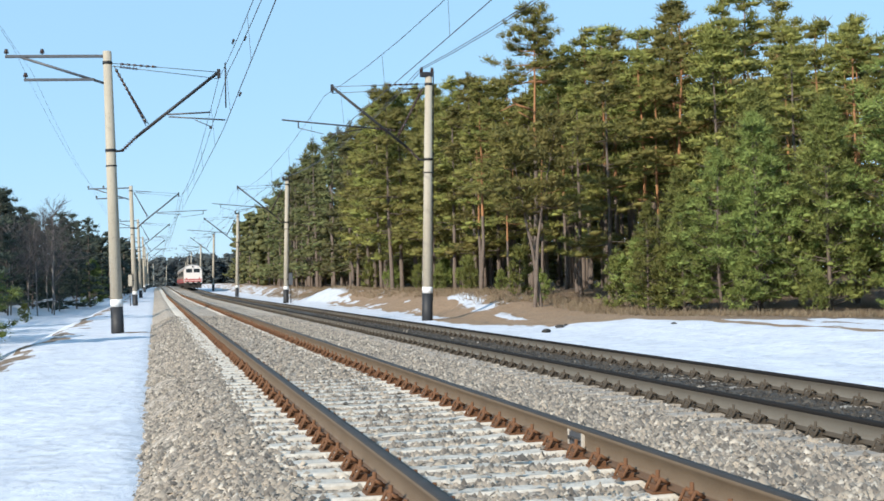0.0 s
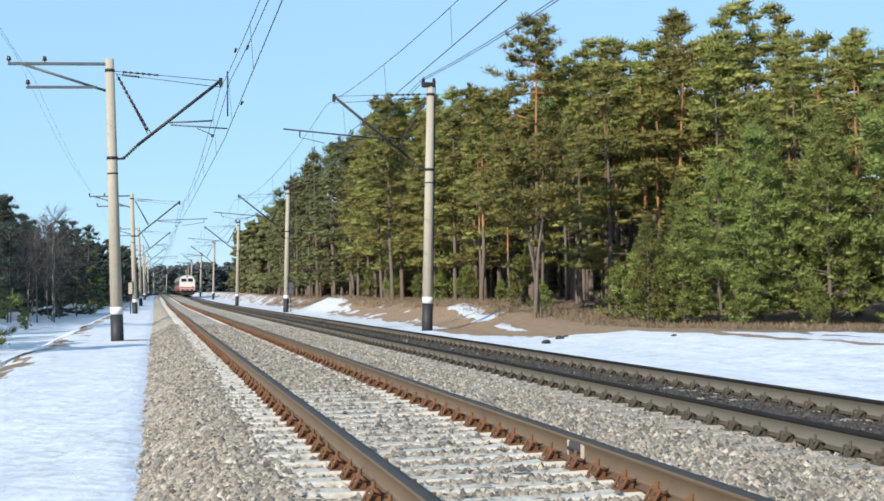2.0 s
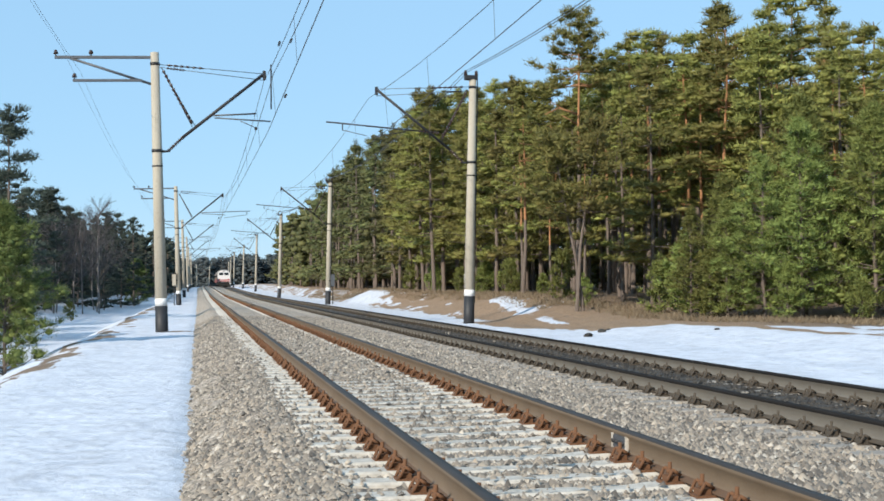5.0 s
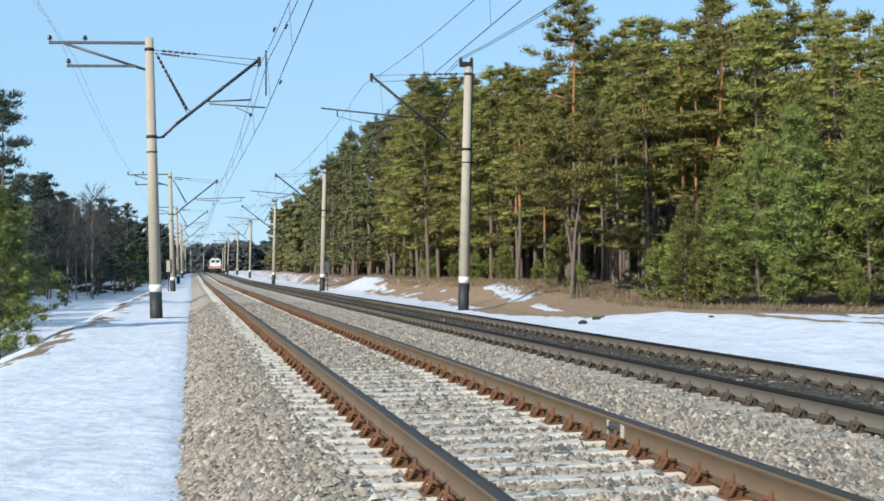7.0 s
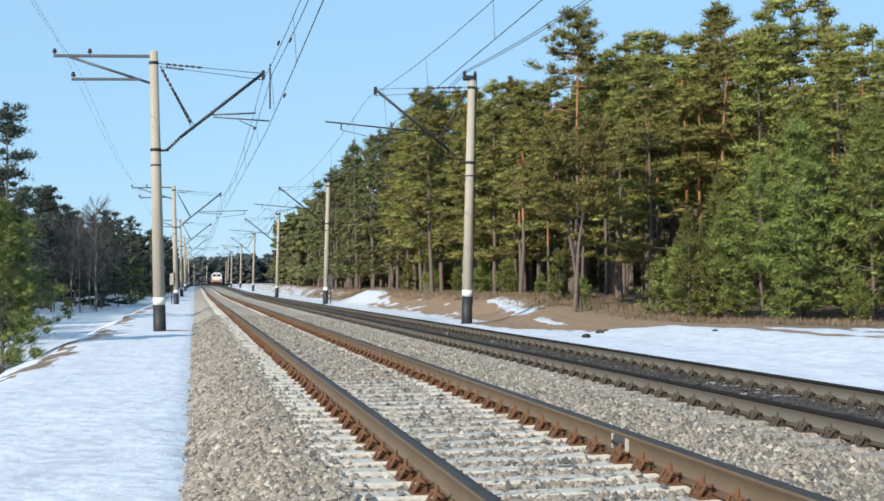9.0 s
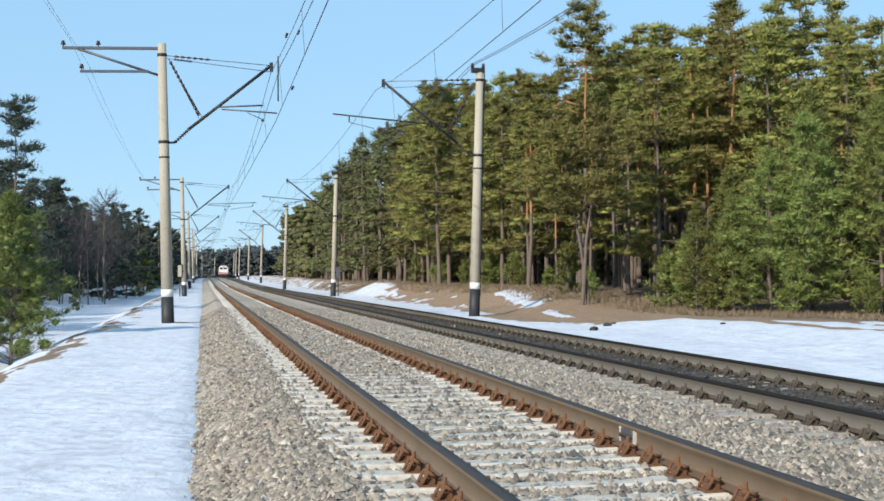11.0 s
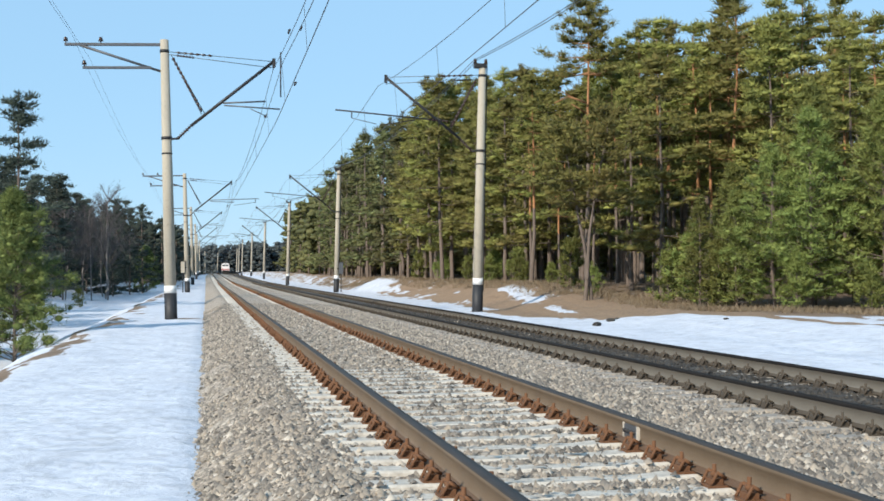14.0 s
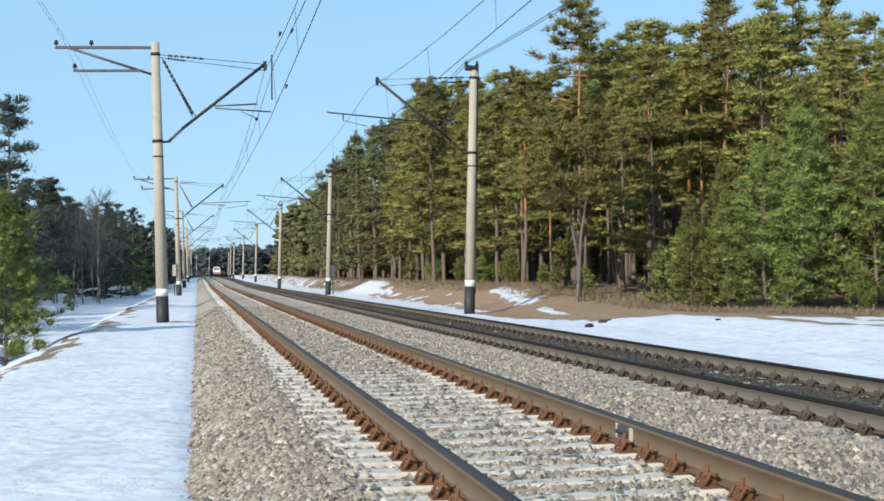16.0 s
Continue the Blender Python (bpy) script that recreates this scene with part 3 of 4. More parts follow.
def place_poles(kind, spots, lean):
    built = {}
    for k, (x, y) in enumerate(spots):
        long = kind == "left" and k % 2 == 1
        m = pose(x, y, -0.32 + lift(y), 0, lean, 0) if kind == "left" else pose(x, y, -0.15 + lift(y), 0, lean, 180)
        if long not in built:
            built[long] = first = pole_thing(kind, long)
            first.matrix_basis = m
            say = "pale concrete pole with black foot, cantilever and " + ("long registration arm" if long else "two feeder arms") if kind == "left" else "pale concrete pole with black foot and long dark cantilever"
            tagged(first, say, "catenary pole", group="poles along the " + ("path" if kind == "left" else "wood"))
        else:
            copy_thing(built[long], m)


place_poles("left", LEFT_POLES + [BEHIND[0]], -1.3)
place_poles("right", RIGHT_POLES + [BEHIND[1]], -1.5)

def switch_box(x, y, z, label):
    """A small steel box with a lid and a pipe, strapped to a pole."""
    root = tagged(new("switch_box"), label, "switch box", group="boxes on poles")
    root.matrix_basis = pose(x, y, z + lift(y))
    part("housing", box(bmesh.new(), -0.16, 0.16, -0.14, 0.14, 0.0, 0.95, 0.02), GALV if x > 0 else POLE, root)
    part("lid", box(bmesh.new(), -0.19, 0.19, -0.17, 0.17, 0.95, 1.0, 0.01), STEEL, root)
    part("strap", box(bmesh.new(), -0.30, 0.30, -0.03, 0.03, 0.42, 0.48), STEEL, root)
    part("cable_pipe", tube(bmesh.new(), (0, 0, -1.6), (0, 0, 0.02), 0.04), STEEL, root)


switch_box(-1.86, 105.8, 1.25, "pale steel switch box strapped to a concrete pole")
switch_box(10.70, 102.1, 1.10, "grey steel switch box strapped to a concrete pole")

# ---- wires ----


def wire_thing(name, spots, sag, radius, label, steps=10):
    """A wire that hangs from support to support; spots are its supports in order."""
    bm = bmesh.new()
    prev = None
    for a, b in zip(spots, spots[1:]):
        a, b = Vector(a), Vector(b)
        for i in range(steps):
            u, w = i / steps, (i + 1) / steps
            p = a.lerp(b, u) - Vector((0, 0, 4 * sag * u * (1 - u)))
            q = a.lerp(b, w) - Vector((0, 0, 4 * sag * w * (1 - w)))
            tube(bm, p, q, radius, sides=5, caps=False)
    return tagged(part(name, bm, WIRE), label, "overhead wire", group="overhead wires")


def line_of(poles, behind, dx, z, zig=0.0):
    rows = sorted([behind] + [p for p in poles if p[1] < 500], key=lambda p: p[1])
    return [(x + dx + (zig if k % 2 else -zig), y, z + lift(y)) for k, (x, y) in enumerate(rows)]


def strung(poles, behind, dx, zm, zc, sag, zig, label):
    """Carrier wire, contact wire and droppers of one track."""
    up = line_of(poles, behind, dx, zm)
    low = line_of(poles, behind, dx, zc, zig)
    wire_thing("carrier_wire", up, sag, 0.010, "dark carrier wire sagging above the " + label)
    contact = wire_thing("contact_wire", low, 0.05, 0.012, "dark contact wire above the " + label)
    for a, b, c, d in zip(up, up[1:], low, low[1:]):
        if a[1] > 240:
            continue
        n = 6
        for i in range(n):
            u = (i + 0.5) / n
            p = Vector(a).lerp(Vector(b), u) - Vector((0, 0, 4 * sag * u * (1 - u)))
            q = Vector(c).lerp(Vector(d), u) - Vector((0, 0, 0.2 * u * (1 - u)))
            part("dropper", tube(bmesh.new(), p, q, 0.006, sides=4, caps=False), WIRE, contact)
    return contact


near_line = strung(LEFT_POLES, BEHIND[0], 3.55, 8.45, 6.70, 0.9, 0.15, "near track")
far_line = strung(RIGHT_POLES, BEHIND[1], -4.0, 8.65, 6.92, 0.9, 0.15, "far track")
for wx, wz in ((2.35, 8.2), (2.52, 6.69), (2.69, 8.3)):
    part("wire_fitting", tube(bmesh.new(), (wx, 36.4, wz), (wx, 36.9, wz), 0.04, 0.03, 6), STEEL, near_line)
part("jumper", tube(bmesh.new(), (2.36, 41.0, 8.35), (2.36, 41.0, 6.9), 0.022, sides=6), STEEL, near_line)
for dx, z in ((-3.32, 9.47), (-2.72, 8.66)):
    wire_thing("feeder_wire", line_of(LEFT_POLES, BEHIND[0], dx, z), 0.5, 0.005, "thin feeder wire on the field-side arms")
for dx in (-0.09, 0.05):
    wire_thing("feeder_wire", line_of(RIGHT_POLES, BEHIND[1], dx, 9.80), 0.8, 0.014, "thick feeder wire on the pole tops")
wire_thing("feeder_wire", line_of(LEFT_POLES, BEHIND[0], 3.9, 8.75), 0.8, 0.012, "second carrier wire beside the cantilever tips")

# ---- clods on the snow ----


def clod(x, y, r, seed):
    """A dark lump of frozen soil lying on the snow."""
    rg = random.Random(seed)
    bm = bmesh.new()
    bmesh.ops.create_icosphere(bm, subdivisions=2, radius=1.0)
    for v in bm.verts:
        k = 1 + 0.35 * noise.noise(v.co * 1.7 + Vector((seed, 0, 0))) + rg.uniform(-0.06, 0.06)
        v.co = Vector((v.co.x * r * k, v.co.y * r * 0.8 * k, v.co.z * r * 0.45 * k))
    ob = part("soil_clod", bm, UNDER)
    ob.matrix_basis = pose(x, y, ground_z(x, y) + r * 0.22, 0, 0, rg.uniform(0, 360))
    tagged(ob, "dark lump of frozen soil lying on snow", "soil clod", group="clods on the snow")


for x, y, r in ((12.5, 38.3, 0.15), (11.2, 35.6, 0.17), (12.9, 38.9, 0.08), (14.6, 34.2, 0.08)):
    clod(x, y, r, int(x * 10))

# ---- train ----


def coach(root, y0, y1, cab):
    """One coach body from y0 (rear) to y1, rail level at z = 0."""
    sect = [(-1.52, 1.05), (-1.56, 1.3), (-1.56, 2.9), (-1.48, 3.35), (-1.2, 3.78), (-0.7, 4.0), (0, 4.06), (0.7, 4.0), (1.2, 3.78), (1.48, 3.35), (1.56, 2.9), (1.56, 1.3), (1.52, 1.05)]
    n = len(sect)
    ys = [(y0, 0.94), (y0 + 0.35, 1.0), (y1, 1.0)]
    verts = [(x * k, y, 1.05 + (z - 1.05) * (k if z > 3 else 1)) for y, k in ys for x, z in sect]
    bm = bmesh.new()
    vs = [bm.verts.new(v) for v in verts]
    for j in range(2):
        for i in range(n):
            k = (i + 1) % n
            f = bm.faces.new((vs[j * n + i], vs[j * n + k], vs[(j + 1) * n + k], vs[(j + 1) * n + i]))
            hz = max(sect[i][1], sect[k][1])
            f.material_index = 1 if hz <= 1.3 else 2 if min(sect[i][1], sect[k][1]) >= 3.35 else 3
    bm.faces.new(vs[:n][::-1])
    bm.faces.new(vs[-n:])
    bmesh.ops.recalc_face_normals(bm, faces=bm.faces)
    me = bpy.data.meshes.new("coach_body")
    bm.to_mesh(me)
    bm.free()
    for m in (CREAM, RED, ROOF, DULL_SIDE):
        me.materials.append(m)
    body = part("coach_body", me, None, root)
    part("red_band", box(box(bmesh.new(), -1.575, -1.562, y0 + 0.4, y1, 1.35, 1.75), 1.562, 1.575, y0 + 0.4, y1, 1.35, 1.75), RED, body)
    for k in range(9):
        yy = y0 + 2.6 + k * (y1 - y0 - 4.0) / 9
        for s in (-1, 1):
            part("side_window", box(bmesh.new(), min(s * 1.56, s * 1.575), max(s * 1.56, s * 1.575), yy, yy + 1.15, 2.15, 2.95), PANE, body)
    part("underframe", box(bmesh.new(), -1.3, 1.3, y0 + 0.3, y1 - 0.3, 0.55, 1.06), UNDER, body)
    for yy in (y0 + 3.2, y1 - 3.2):
        bogie = part("bogie", box(bmesh.new(), -1.15, 1.15, yy - 1.6, yy + 1.6, 0.45, 0.85, 0.05), UNDER, root)
        for d in (-1.2, 1.2):
            part("wheelset", tube(tube(tube(bmesh.new(), (-0.86, yy + d, 0.47), (-0.72, yy + d, 0.47), 0.47, sides=20), (0.72, yy + d, 0.47), (0.86, yy + d, 0.47), 0.47, sides=20), (-0.8, yy + d, 0.47), (0.8, yy + d, 0.47), 0.08), UNDER, bogie)
    if cab:
        e = y0 - 0.02
        for s in (-1, 1):
            part("cab_window", box(bmesh.new(), s * 0.62 - 0.5, s * 0.62 + 0.5, e - 0.02, e + 0.06, 2.72, 3.36, 0.03), PANE, body)
            part("tail_lamp", tube(bmesh.new(), (s * 1.05, e - 0.06, 1.75), (s * 1.05, e + 0.05, 1.75), 0.13, sides=14), RED, body)
            part("buffer", tube(tube(bmesh.new(), (s * 0.88, e - 0.45, 1.06), (s * 0.88, e + 0.1, 1.06), 0.09), (s * 0.88, e - 0.5, 1.06), (s * 0.88, e - 0.44, 1.06), 0.22, sides=14), UNDER, body)
        part("end_red_panel", box(bmesh.new(), -1.42, 1.42, e - 0.03, e + 0.05, 1.15, 1.68, 0.03), RED, body, "red lower end panel")
        part("end_pale_stripe", box(bmesh.new(), -1.43, 1.43, e - 0.035, e + 0.05, 1.36, 1.46, 0.01), CREAM, body)
        part("head_lamp", tube(bmesh.new(), (0, e - 0.08, 3.68), (0, e + 0.1, 3.68), 0.15, sides=14), PANE, body)
        part("coupler", box(bmesh.new(), -0.16, 0.16, e - 0.6, e + 0.1, 0.92, 1.2, 0.03), UNDER, body)
        part("snow_plough", box(bmesh.new(), -1.35, 1.35, e - 0.05, e + 0.25, 0.22, 0.85, 0.04), UNDER, body)
        pant = part("pantograph", box(bmesh.new(), -0.7, 0.7, y0 + 4.0, y0 + 5.6, 4.3, 4.4), UNDER, root)
        for s in (-0.5, 0.5):
            part("pantograph_arm", tube(tube(bmesh.new(), (s, y0 + 4.2, 4.4), (s, y0 + 5.5, 5.3), 0.03), (s, y0 + 5.5, 5.3), (s * 0.8, y0 + 4.6, 6.4), 0.025), UNDER, pant)
        part("pantograph_head", box(bmesh.new(), -0.95, 0.95, y0 + 4.45, y0 + 4.75, 6.4, 6.46), UNDER, pant)


train = tagged(new("electric_train"), "white and red electric multiple-unit train with dull grey-tan sides, rolling away", "train")
for k in range(3):
    coach(train, k * 20.3, k * 20.3 + 19.6, k == 0)

# ---- trees ----


def tube_arrays(pts, radii, sides):
    """Rings along a bent line, as quads."""
    pts = np.asarray(pts, dtype=float)
    d = np.gradient(pts, axis=0)
    d /= np.linalg.norm(d, axis=1)[:, None] + 1e-9
    side = np.cross(d, np.where(np.abs(d[:, 2:3]) > 0.9, (1.0, 0, 0), (0, 0, 1.0)))
    side /= np.linalg.norm(side, axis=1)[:, None] + 1e-9
    up = np.cross(side, d)
    a = np.arange(sides) * math.tau / sides
    v = pts[:, None] + (side[:, None] * np.cos(a)[None, :, None] + up[:, None] * np.sin(a)[None, :, None]) * np.asarray(radii)[:, None, None]
    n = len(pts)
    f = [(j * sides + i, j * sides + (i + 1) % sides, (j + 1) * sides + (i + 1) % sides, (j + 1) * sides + i) for j in range(n - 1) for i in range(sides)]
    return v.reshape(-1, 3), np.array(f)


def joined(pieces):
    vs, fs, n = [], [], 0
    for v, f in pieces:
        vs.append(v)
        fs.append(f + n)
        n += len(v)
    return np.concatenate(vs), np.concatenate(fs)


ICO = np.array([(0, 0, 1)] + [(0.894 * math.cos(i * math.tau / 5), 0.894 * math.sin(i * math.tau / 5), 0.447) for i in range(5)]
               + [(0.894 * math.cos((i + 0.5) * math.tau / 5), 0.894 * math.sin((i + 0.5) * math.tau / 5), -0.447) for i in range(5)] + [(0, 0, -1)])
ICO_FACES = np.array([(0, 1 + i, 1 + (i + 1) % 5) for i in range(5)] + [(1 + i, 6 + i, 1 + (i + 1) % 5) for i in range(5)]
                     + [(1 + (i + 1) % 5, 6 + i, 6 + (i + 1) % 5) for i in range(5)] + [(11, 6 + (i + 1) % 5, 6 + i) for i in range(5)])


def tuft_arrays(rng, centres, outs, k, length, width, pad=0.34, flat=0.45, core=0.6):
    """Flattened needle pads: a dense knobbly heart with k needle sprays standing out of it."""
    n = len(centres)
    size = pad * rng.uniform(0.65, 1.35, (n, 1, 1))
    squash = np.array((1.0, 1.0, flat))
    off = rng.normal(size=(n, k, 3)) + np.array((0, 0, 0.35))
    off /= np.linalg.norm(off, axis=2)[..., None]
    off *= rng.uniform(0.45, 1.0, (n, k, 1))
    face = off * 0.9 + outs[:, None] * 0.4 + np.array((0, 0, 0.45)) + rng.normal(size=(n, k, 3)) * 0.3
    d = off * 0.9 + outs[:, None] * 0.3 + np.array((0, 0, 0.35)) + rng.normal(size=(n, k, 3)) * 0.5
    d /= np.linalg.norm(d, axis=2)[..., None]
    base = centres[:, None] + off * squash * size
    ln = length * rng.uniform(0.55, 1.25, (n, k, 1))
    s = np.cross(d, face)
    s /= np.linalg.norm(s, axis=2)[..., None] + 1e-9
    w = width * rng.uniform(0.7, 1.3, (n, k, 1))
    v = np.stack((base - s * w, base + s * w, base + d * ln), 2).reshape(-1, 3)
    f = np.arange(n * k * 3).reshape(-1, 3)
    if core:
        hearts = centres[:, None] + ICO[None] * squash * size * core * rng.uniform(0.7, 1.3, (n, 12, 1))
        f = np.concatenate((f, (ICO_FACES[None] + (np.arange(n) * 12)[:, None, None]).reshape(-1, 3) + len(v)))
        v = np.concatenate((v, hearts.reshape(-1, 3)))
    return v, f


def pine(seed, h, base, spread, tiers, arms, pads, k, length, width, top_shape=0.6, bark=None, orange=0.0, needles=None, lean=0.0, pad=0.4, flat=0.42, rise=0.1, skirt=0.55, core=0.45, kind="pine_tree"):
    """A pine: bent tapering trunk, tiers of limbs, each limb a flat fan of needle pads."""
    rng = np.random.default_rng(seed)
    root = new(kind)
    root["height"] = h
    zs = np.linspace(-0.4, h, 9)
    wob = np.cumsum(rng.normal(size=(9, 2)) * 0.05 * h / 12, axis=0)
    wob[:, 0] += lean * np.linspace(0, 1, 9) ** 1.5
    pts = np.column_stack((wob - wob[0], zs))
    r0 = 0.0095 * h + 0.02
    rad = r0 * (1 - np.clip(zs / h, 0, 1) * 0.92)
    wood = [tube_arrays(pts, rad, 7)]
    cen, out, size = [], [], []
    side_bias = rng.uniform(0, math.tau)
    for w in range(tiers):
        u = ((w + rng.uniform(0.1, 0.7)) / tiers) ** 0.82
        z = base + (h - base) * u
        reach = spread * ((1 - u) ** top_shape) * (skirt + (1 - skirt) * min(1, u / 0.25)) + 0.12
        a0 = rng.uniform(0, math.tau)
        for i in range(arms):
            if rng.random() < 0.14:
                continue
            a = a0 + math.tau * i / arms + rng.normal() * 0.3
            ln = reach * rng.uniform(0.6, 1.15) * (1 + 0.18 * math.cos(a - side_bias))
            zz = z + rng.normal() * 0.12
            p = np.array([np.interp(zz, zs, pts[:, 0]), np.interp(zz, zs, pts[:, 1]), zz])
            way = np.array((math.cos(a), math.sin(a), 0.0))
            across = np.array((-way[1], way[0], 0.0))
            up = rise + 0.55 * u * u + rng.normal() * 0.08
            tip = p + (way + (0, 0, up)) * ln
            mid = (p + tip) / 2 + np.array((0, 0, -0.08 * ln))
            wood.append(tube_arrays((p, mid, tip), (r0 * 0.22 * (1 - u) + 0.012, r0 * 0.12 * (1 - u) + 0.008, 0.004), 3))
            m = max(2, int(round(pads * (0.35 + 0.65 * ln / spread))))
            t = np.clip(rng.uniform(0.35, 1.05, m), 0.3, 1.0)
            t[0] = 1.0
            c = (1 - t)[:, None] ** 2 * p + (2 * t * (1 - t))[:, None] * mid + (t ** 2)[:, None] * tip
            c += across * (rng.normal(size=(m, 1)) * 0.22 * ln * t[:, None]) + (0, 0, 1) * (rng.normal(size=(m, 1)) * 0.07)
            cen.append(c)
            size.append(np.full(m, pad * (1.05 - 0.3 * u)))
            out.append(np.repeat((way + (0, 0, 0.25))[None], m, 0))
    n = 12
    drop = np.linspace(0.0, 0.16 * h, n)
    cen.append(np.column_stack((pts[-1, 0] + rng.normal(size=n) * (0.03 + 0.14 * drop), pts[-1, 1] + rng.normal(size=n) * (0.03 + 0.14 * drop), h - drop)))
    size.append(pad * np.linspace(0.3, 0.6, n))
    out.append(np.repeat(np.array([(0, 0, 1.2)]), n, 0))
    v, f = joined(wood)
    me = mesh_from("trunk", v, f, (bark or BARK, BARK_ORANGE), smooth=True)
    if orange:
        z = np.array([v[q[0]][2] for q in f])
        me.polygons.foreach_set("material_index", (z > orange).astype(np.int32))
    part("trunk", me, None, root)
    v, f = tuft_arrays(rng, np.concatenate(cen), np.concatenate(out), k, length, width, np.concatenate(size)[:, None, None], flat, core)
    part("crown", mesh_from("crown", v, f, (needles or NEEDLE,)), None, root)
    return root


def bare_tree(seed, h):
    """A leafless birch: pale trunk with fans of thin twigs."""
    rng = np.random.default_rng(seed)
    root = new("bare_birch")
    zs = np.linspace(-0.4, h, 7)
    pts = np.column_stack((np.cumsum(rng.normal(size=(7, 2)) * 0.12, axis=0), zs))
    wood, twigs = [tube_arrays(pts, 0.008 * h * (1 - np.clip(zs / h, 0, 1) * 0.9), 6)], []
    for i in range(34):
        u = rng.uniform(0.2, 0.95)
        p = np.array([np.interp(u * h, zs, pts[:, 0]), np.interp(u * h, zs, pts[:, 1]), u * h])
        a, ln = rng.uniform(0, math.tau), h * 0.28 * (1.1 - u) + 0.5
        tip = p + np.array((math.cos(a), math.sin(a), 1.1)) * ln
        twigs.append(tube_arrays((p, (p + tip) / 2 + (0, 0, 0.1), tip), (0.03, 0.018, 0.006), 3))
        for j in range(14):
            t = rng.uniform(0.3, 1.0)
            q = p + (tip - p) * t
            e = q + (rng.normal(size=3) * 0.5 + (math.cos(a) * 0.4, math.sin(a) * 0.4, 0.5)) * ln * 0.45
            twigs.append(tube_arrays((q, (q + e) / 2, e), (0.012, 0.009, 0.004), 3))
    v, f = joined(wood)
    part("trunk", mesh_from("trunk", v, f, (BARK_PALE,), smooth=True), None, root)
    v, f = joined(twigs)
    part("twig_crown", mesh_from("twig_crown", v, f, (TWIG,)), None, root)
    return root


def canopy(x, y):
    """How tall the wood grows at x, y: low at its fringe, taller inwards and round the bend of its edge."""
    way = math.degrees(math.atan2(x, y))
    slope = np.interp(way, (2.9, 3.9, 5.2, 6.2, 7.5, 8.6, 9.6, 12.8, 15.5, 17.2, 18.2, 18.8, 20.1, 22.1, 23.1, 24.7, 26.9, 29.2, 32.0),
                      (0.048, 0.066, 0.071, 0.093, 0.112, 0.120, 0.148, 0.150, 0.146, 0.155, 0.178, 0.170, 0.190, 0.187, 0.208, 0.211, 0.226, 0.198, 0.196))
    if 15.4 < way < 17.7 and y < 60.5:
        slope = 0.115
    return min(17.5, max(5.0, float(slope) * math.hypot(x, y) * math.cos(math.radians(way - 10.6)) + 1.4))


def plant(models, x, y, rng, size=1.0, sink=0.06, wood=False):
    """Puts one tree of the given models at x, y; the first use takes the model itself."""
    model = models[rng.randrange(len(models))]
    s = size * rng.uniform(0.88, 1.12)
    if wood:
        s = min(1.2, canopy(x, y) * rng.uniform(0.82, 1.03) / model["height"])
    m = pose(x, y, ground_z(x, y) - sink, 0, 0, rng.uniform(0, 360)) @ Matrix.Diagonal((s, s, s, 1))
    if not model.get("used"):
        model["used"] = 1
        model.matrix_basis = m
        return model
    ob = copy_thing(model, m)
    ob.matrix_basis = m
    return ob


def make(count, label, category, group, build, *args, **kw):
    obs = []
    for i in range(count):
        ob = build(*[a(i) if callable(a) else a for a in args], **kw)
        tagged(ob, label, category, group)
        obs.append(ob)
    return obs


edge_pines = make(5, "full olive-green pine at the edge of the wood", "pine tree", "pines of the wood",
                  pine, lambda i: 10 + i, lambda i: 12.6 + (i * 7 % 5) * 0.7, lambda i: 1.3 + 0.5 * i, 2.7, 10, 6, 4, 46, 0.24, 0.026, top_shape=0.7, pad=0.60, flat=0.36, core=0.55)
tall_pines = make(4, "tall olive-green pine with a high crown and bare trunk", "pine tree", "pines of the wood",
                  pine, lambda i: 20 + i, lambda i: 14.0 + i * 0.7, lambda i: 5.0 + 0.6 * i, 2.6, 8, 6, 4, 46, 0.24, 0.026, top_shape=0.66, orange=5.0, pad=0.60, flat=0.36, core=0.55)
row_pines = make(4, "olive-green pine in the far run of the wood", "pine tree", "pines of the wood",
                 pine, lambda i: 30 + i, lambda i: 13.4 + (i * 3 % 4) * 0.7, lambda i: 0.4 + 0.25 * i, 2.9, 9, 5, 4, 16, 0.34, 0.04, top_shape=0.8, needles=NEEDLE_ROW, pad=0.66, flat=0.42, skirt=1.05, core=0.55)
young_pines = make(3, "bushy bright green young pine branched to the ground", "pine tree", "young pines before the wood",
                   pine, lambda i: 40 + i, lambda i: 8.0 + i * 0.5, 0.35, lambda i: 2.3 + 0.1 * i, 16, 8, 5, 44, 0.20, 0.018, top_shape=0.85, needles=NEEDLE_YOUNG, pad=0.33, flat=0.5, core=0.42, rise=0.35, skirt=0.8)
low_pines = make(2, "low green pine bush", "pine bush", "pine bushes",
                 pine, lambda i: 50 + i, lambda i: 2.0 + i * 0.4, 0.1, 0.9, 8, 7, 3, 24, 0.22, 0.022, top_shape=0.8, needles=NEEDLE_YOUNG, pad=0.18, flat=0.8, rise=0.5, kind="pine_bush")
path_pines = make(2, "dense conical deep green young pine beside snow", "pine tree", "young pines beside the snowy path",
                  pine, lambda i: 90 + i, lambda i: 5.0 + i * 0.3, 0.1, 2.0, 15, 9, 6, 70, 0.15, 0.010, top_shape=0.9, needles=NEEDLE_DEEP, pad=0.24, flat=0.7, core=0.5, rise=0.45, skirt=0.9)
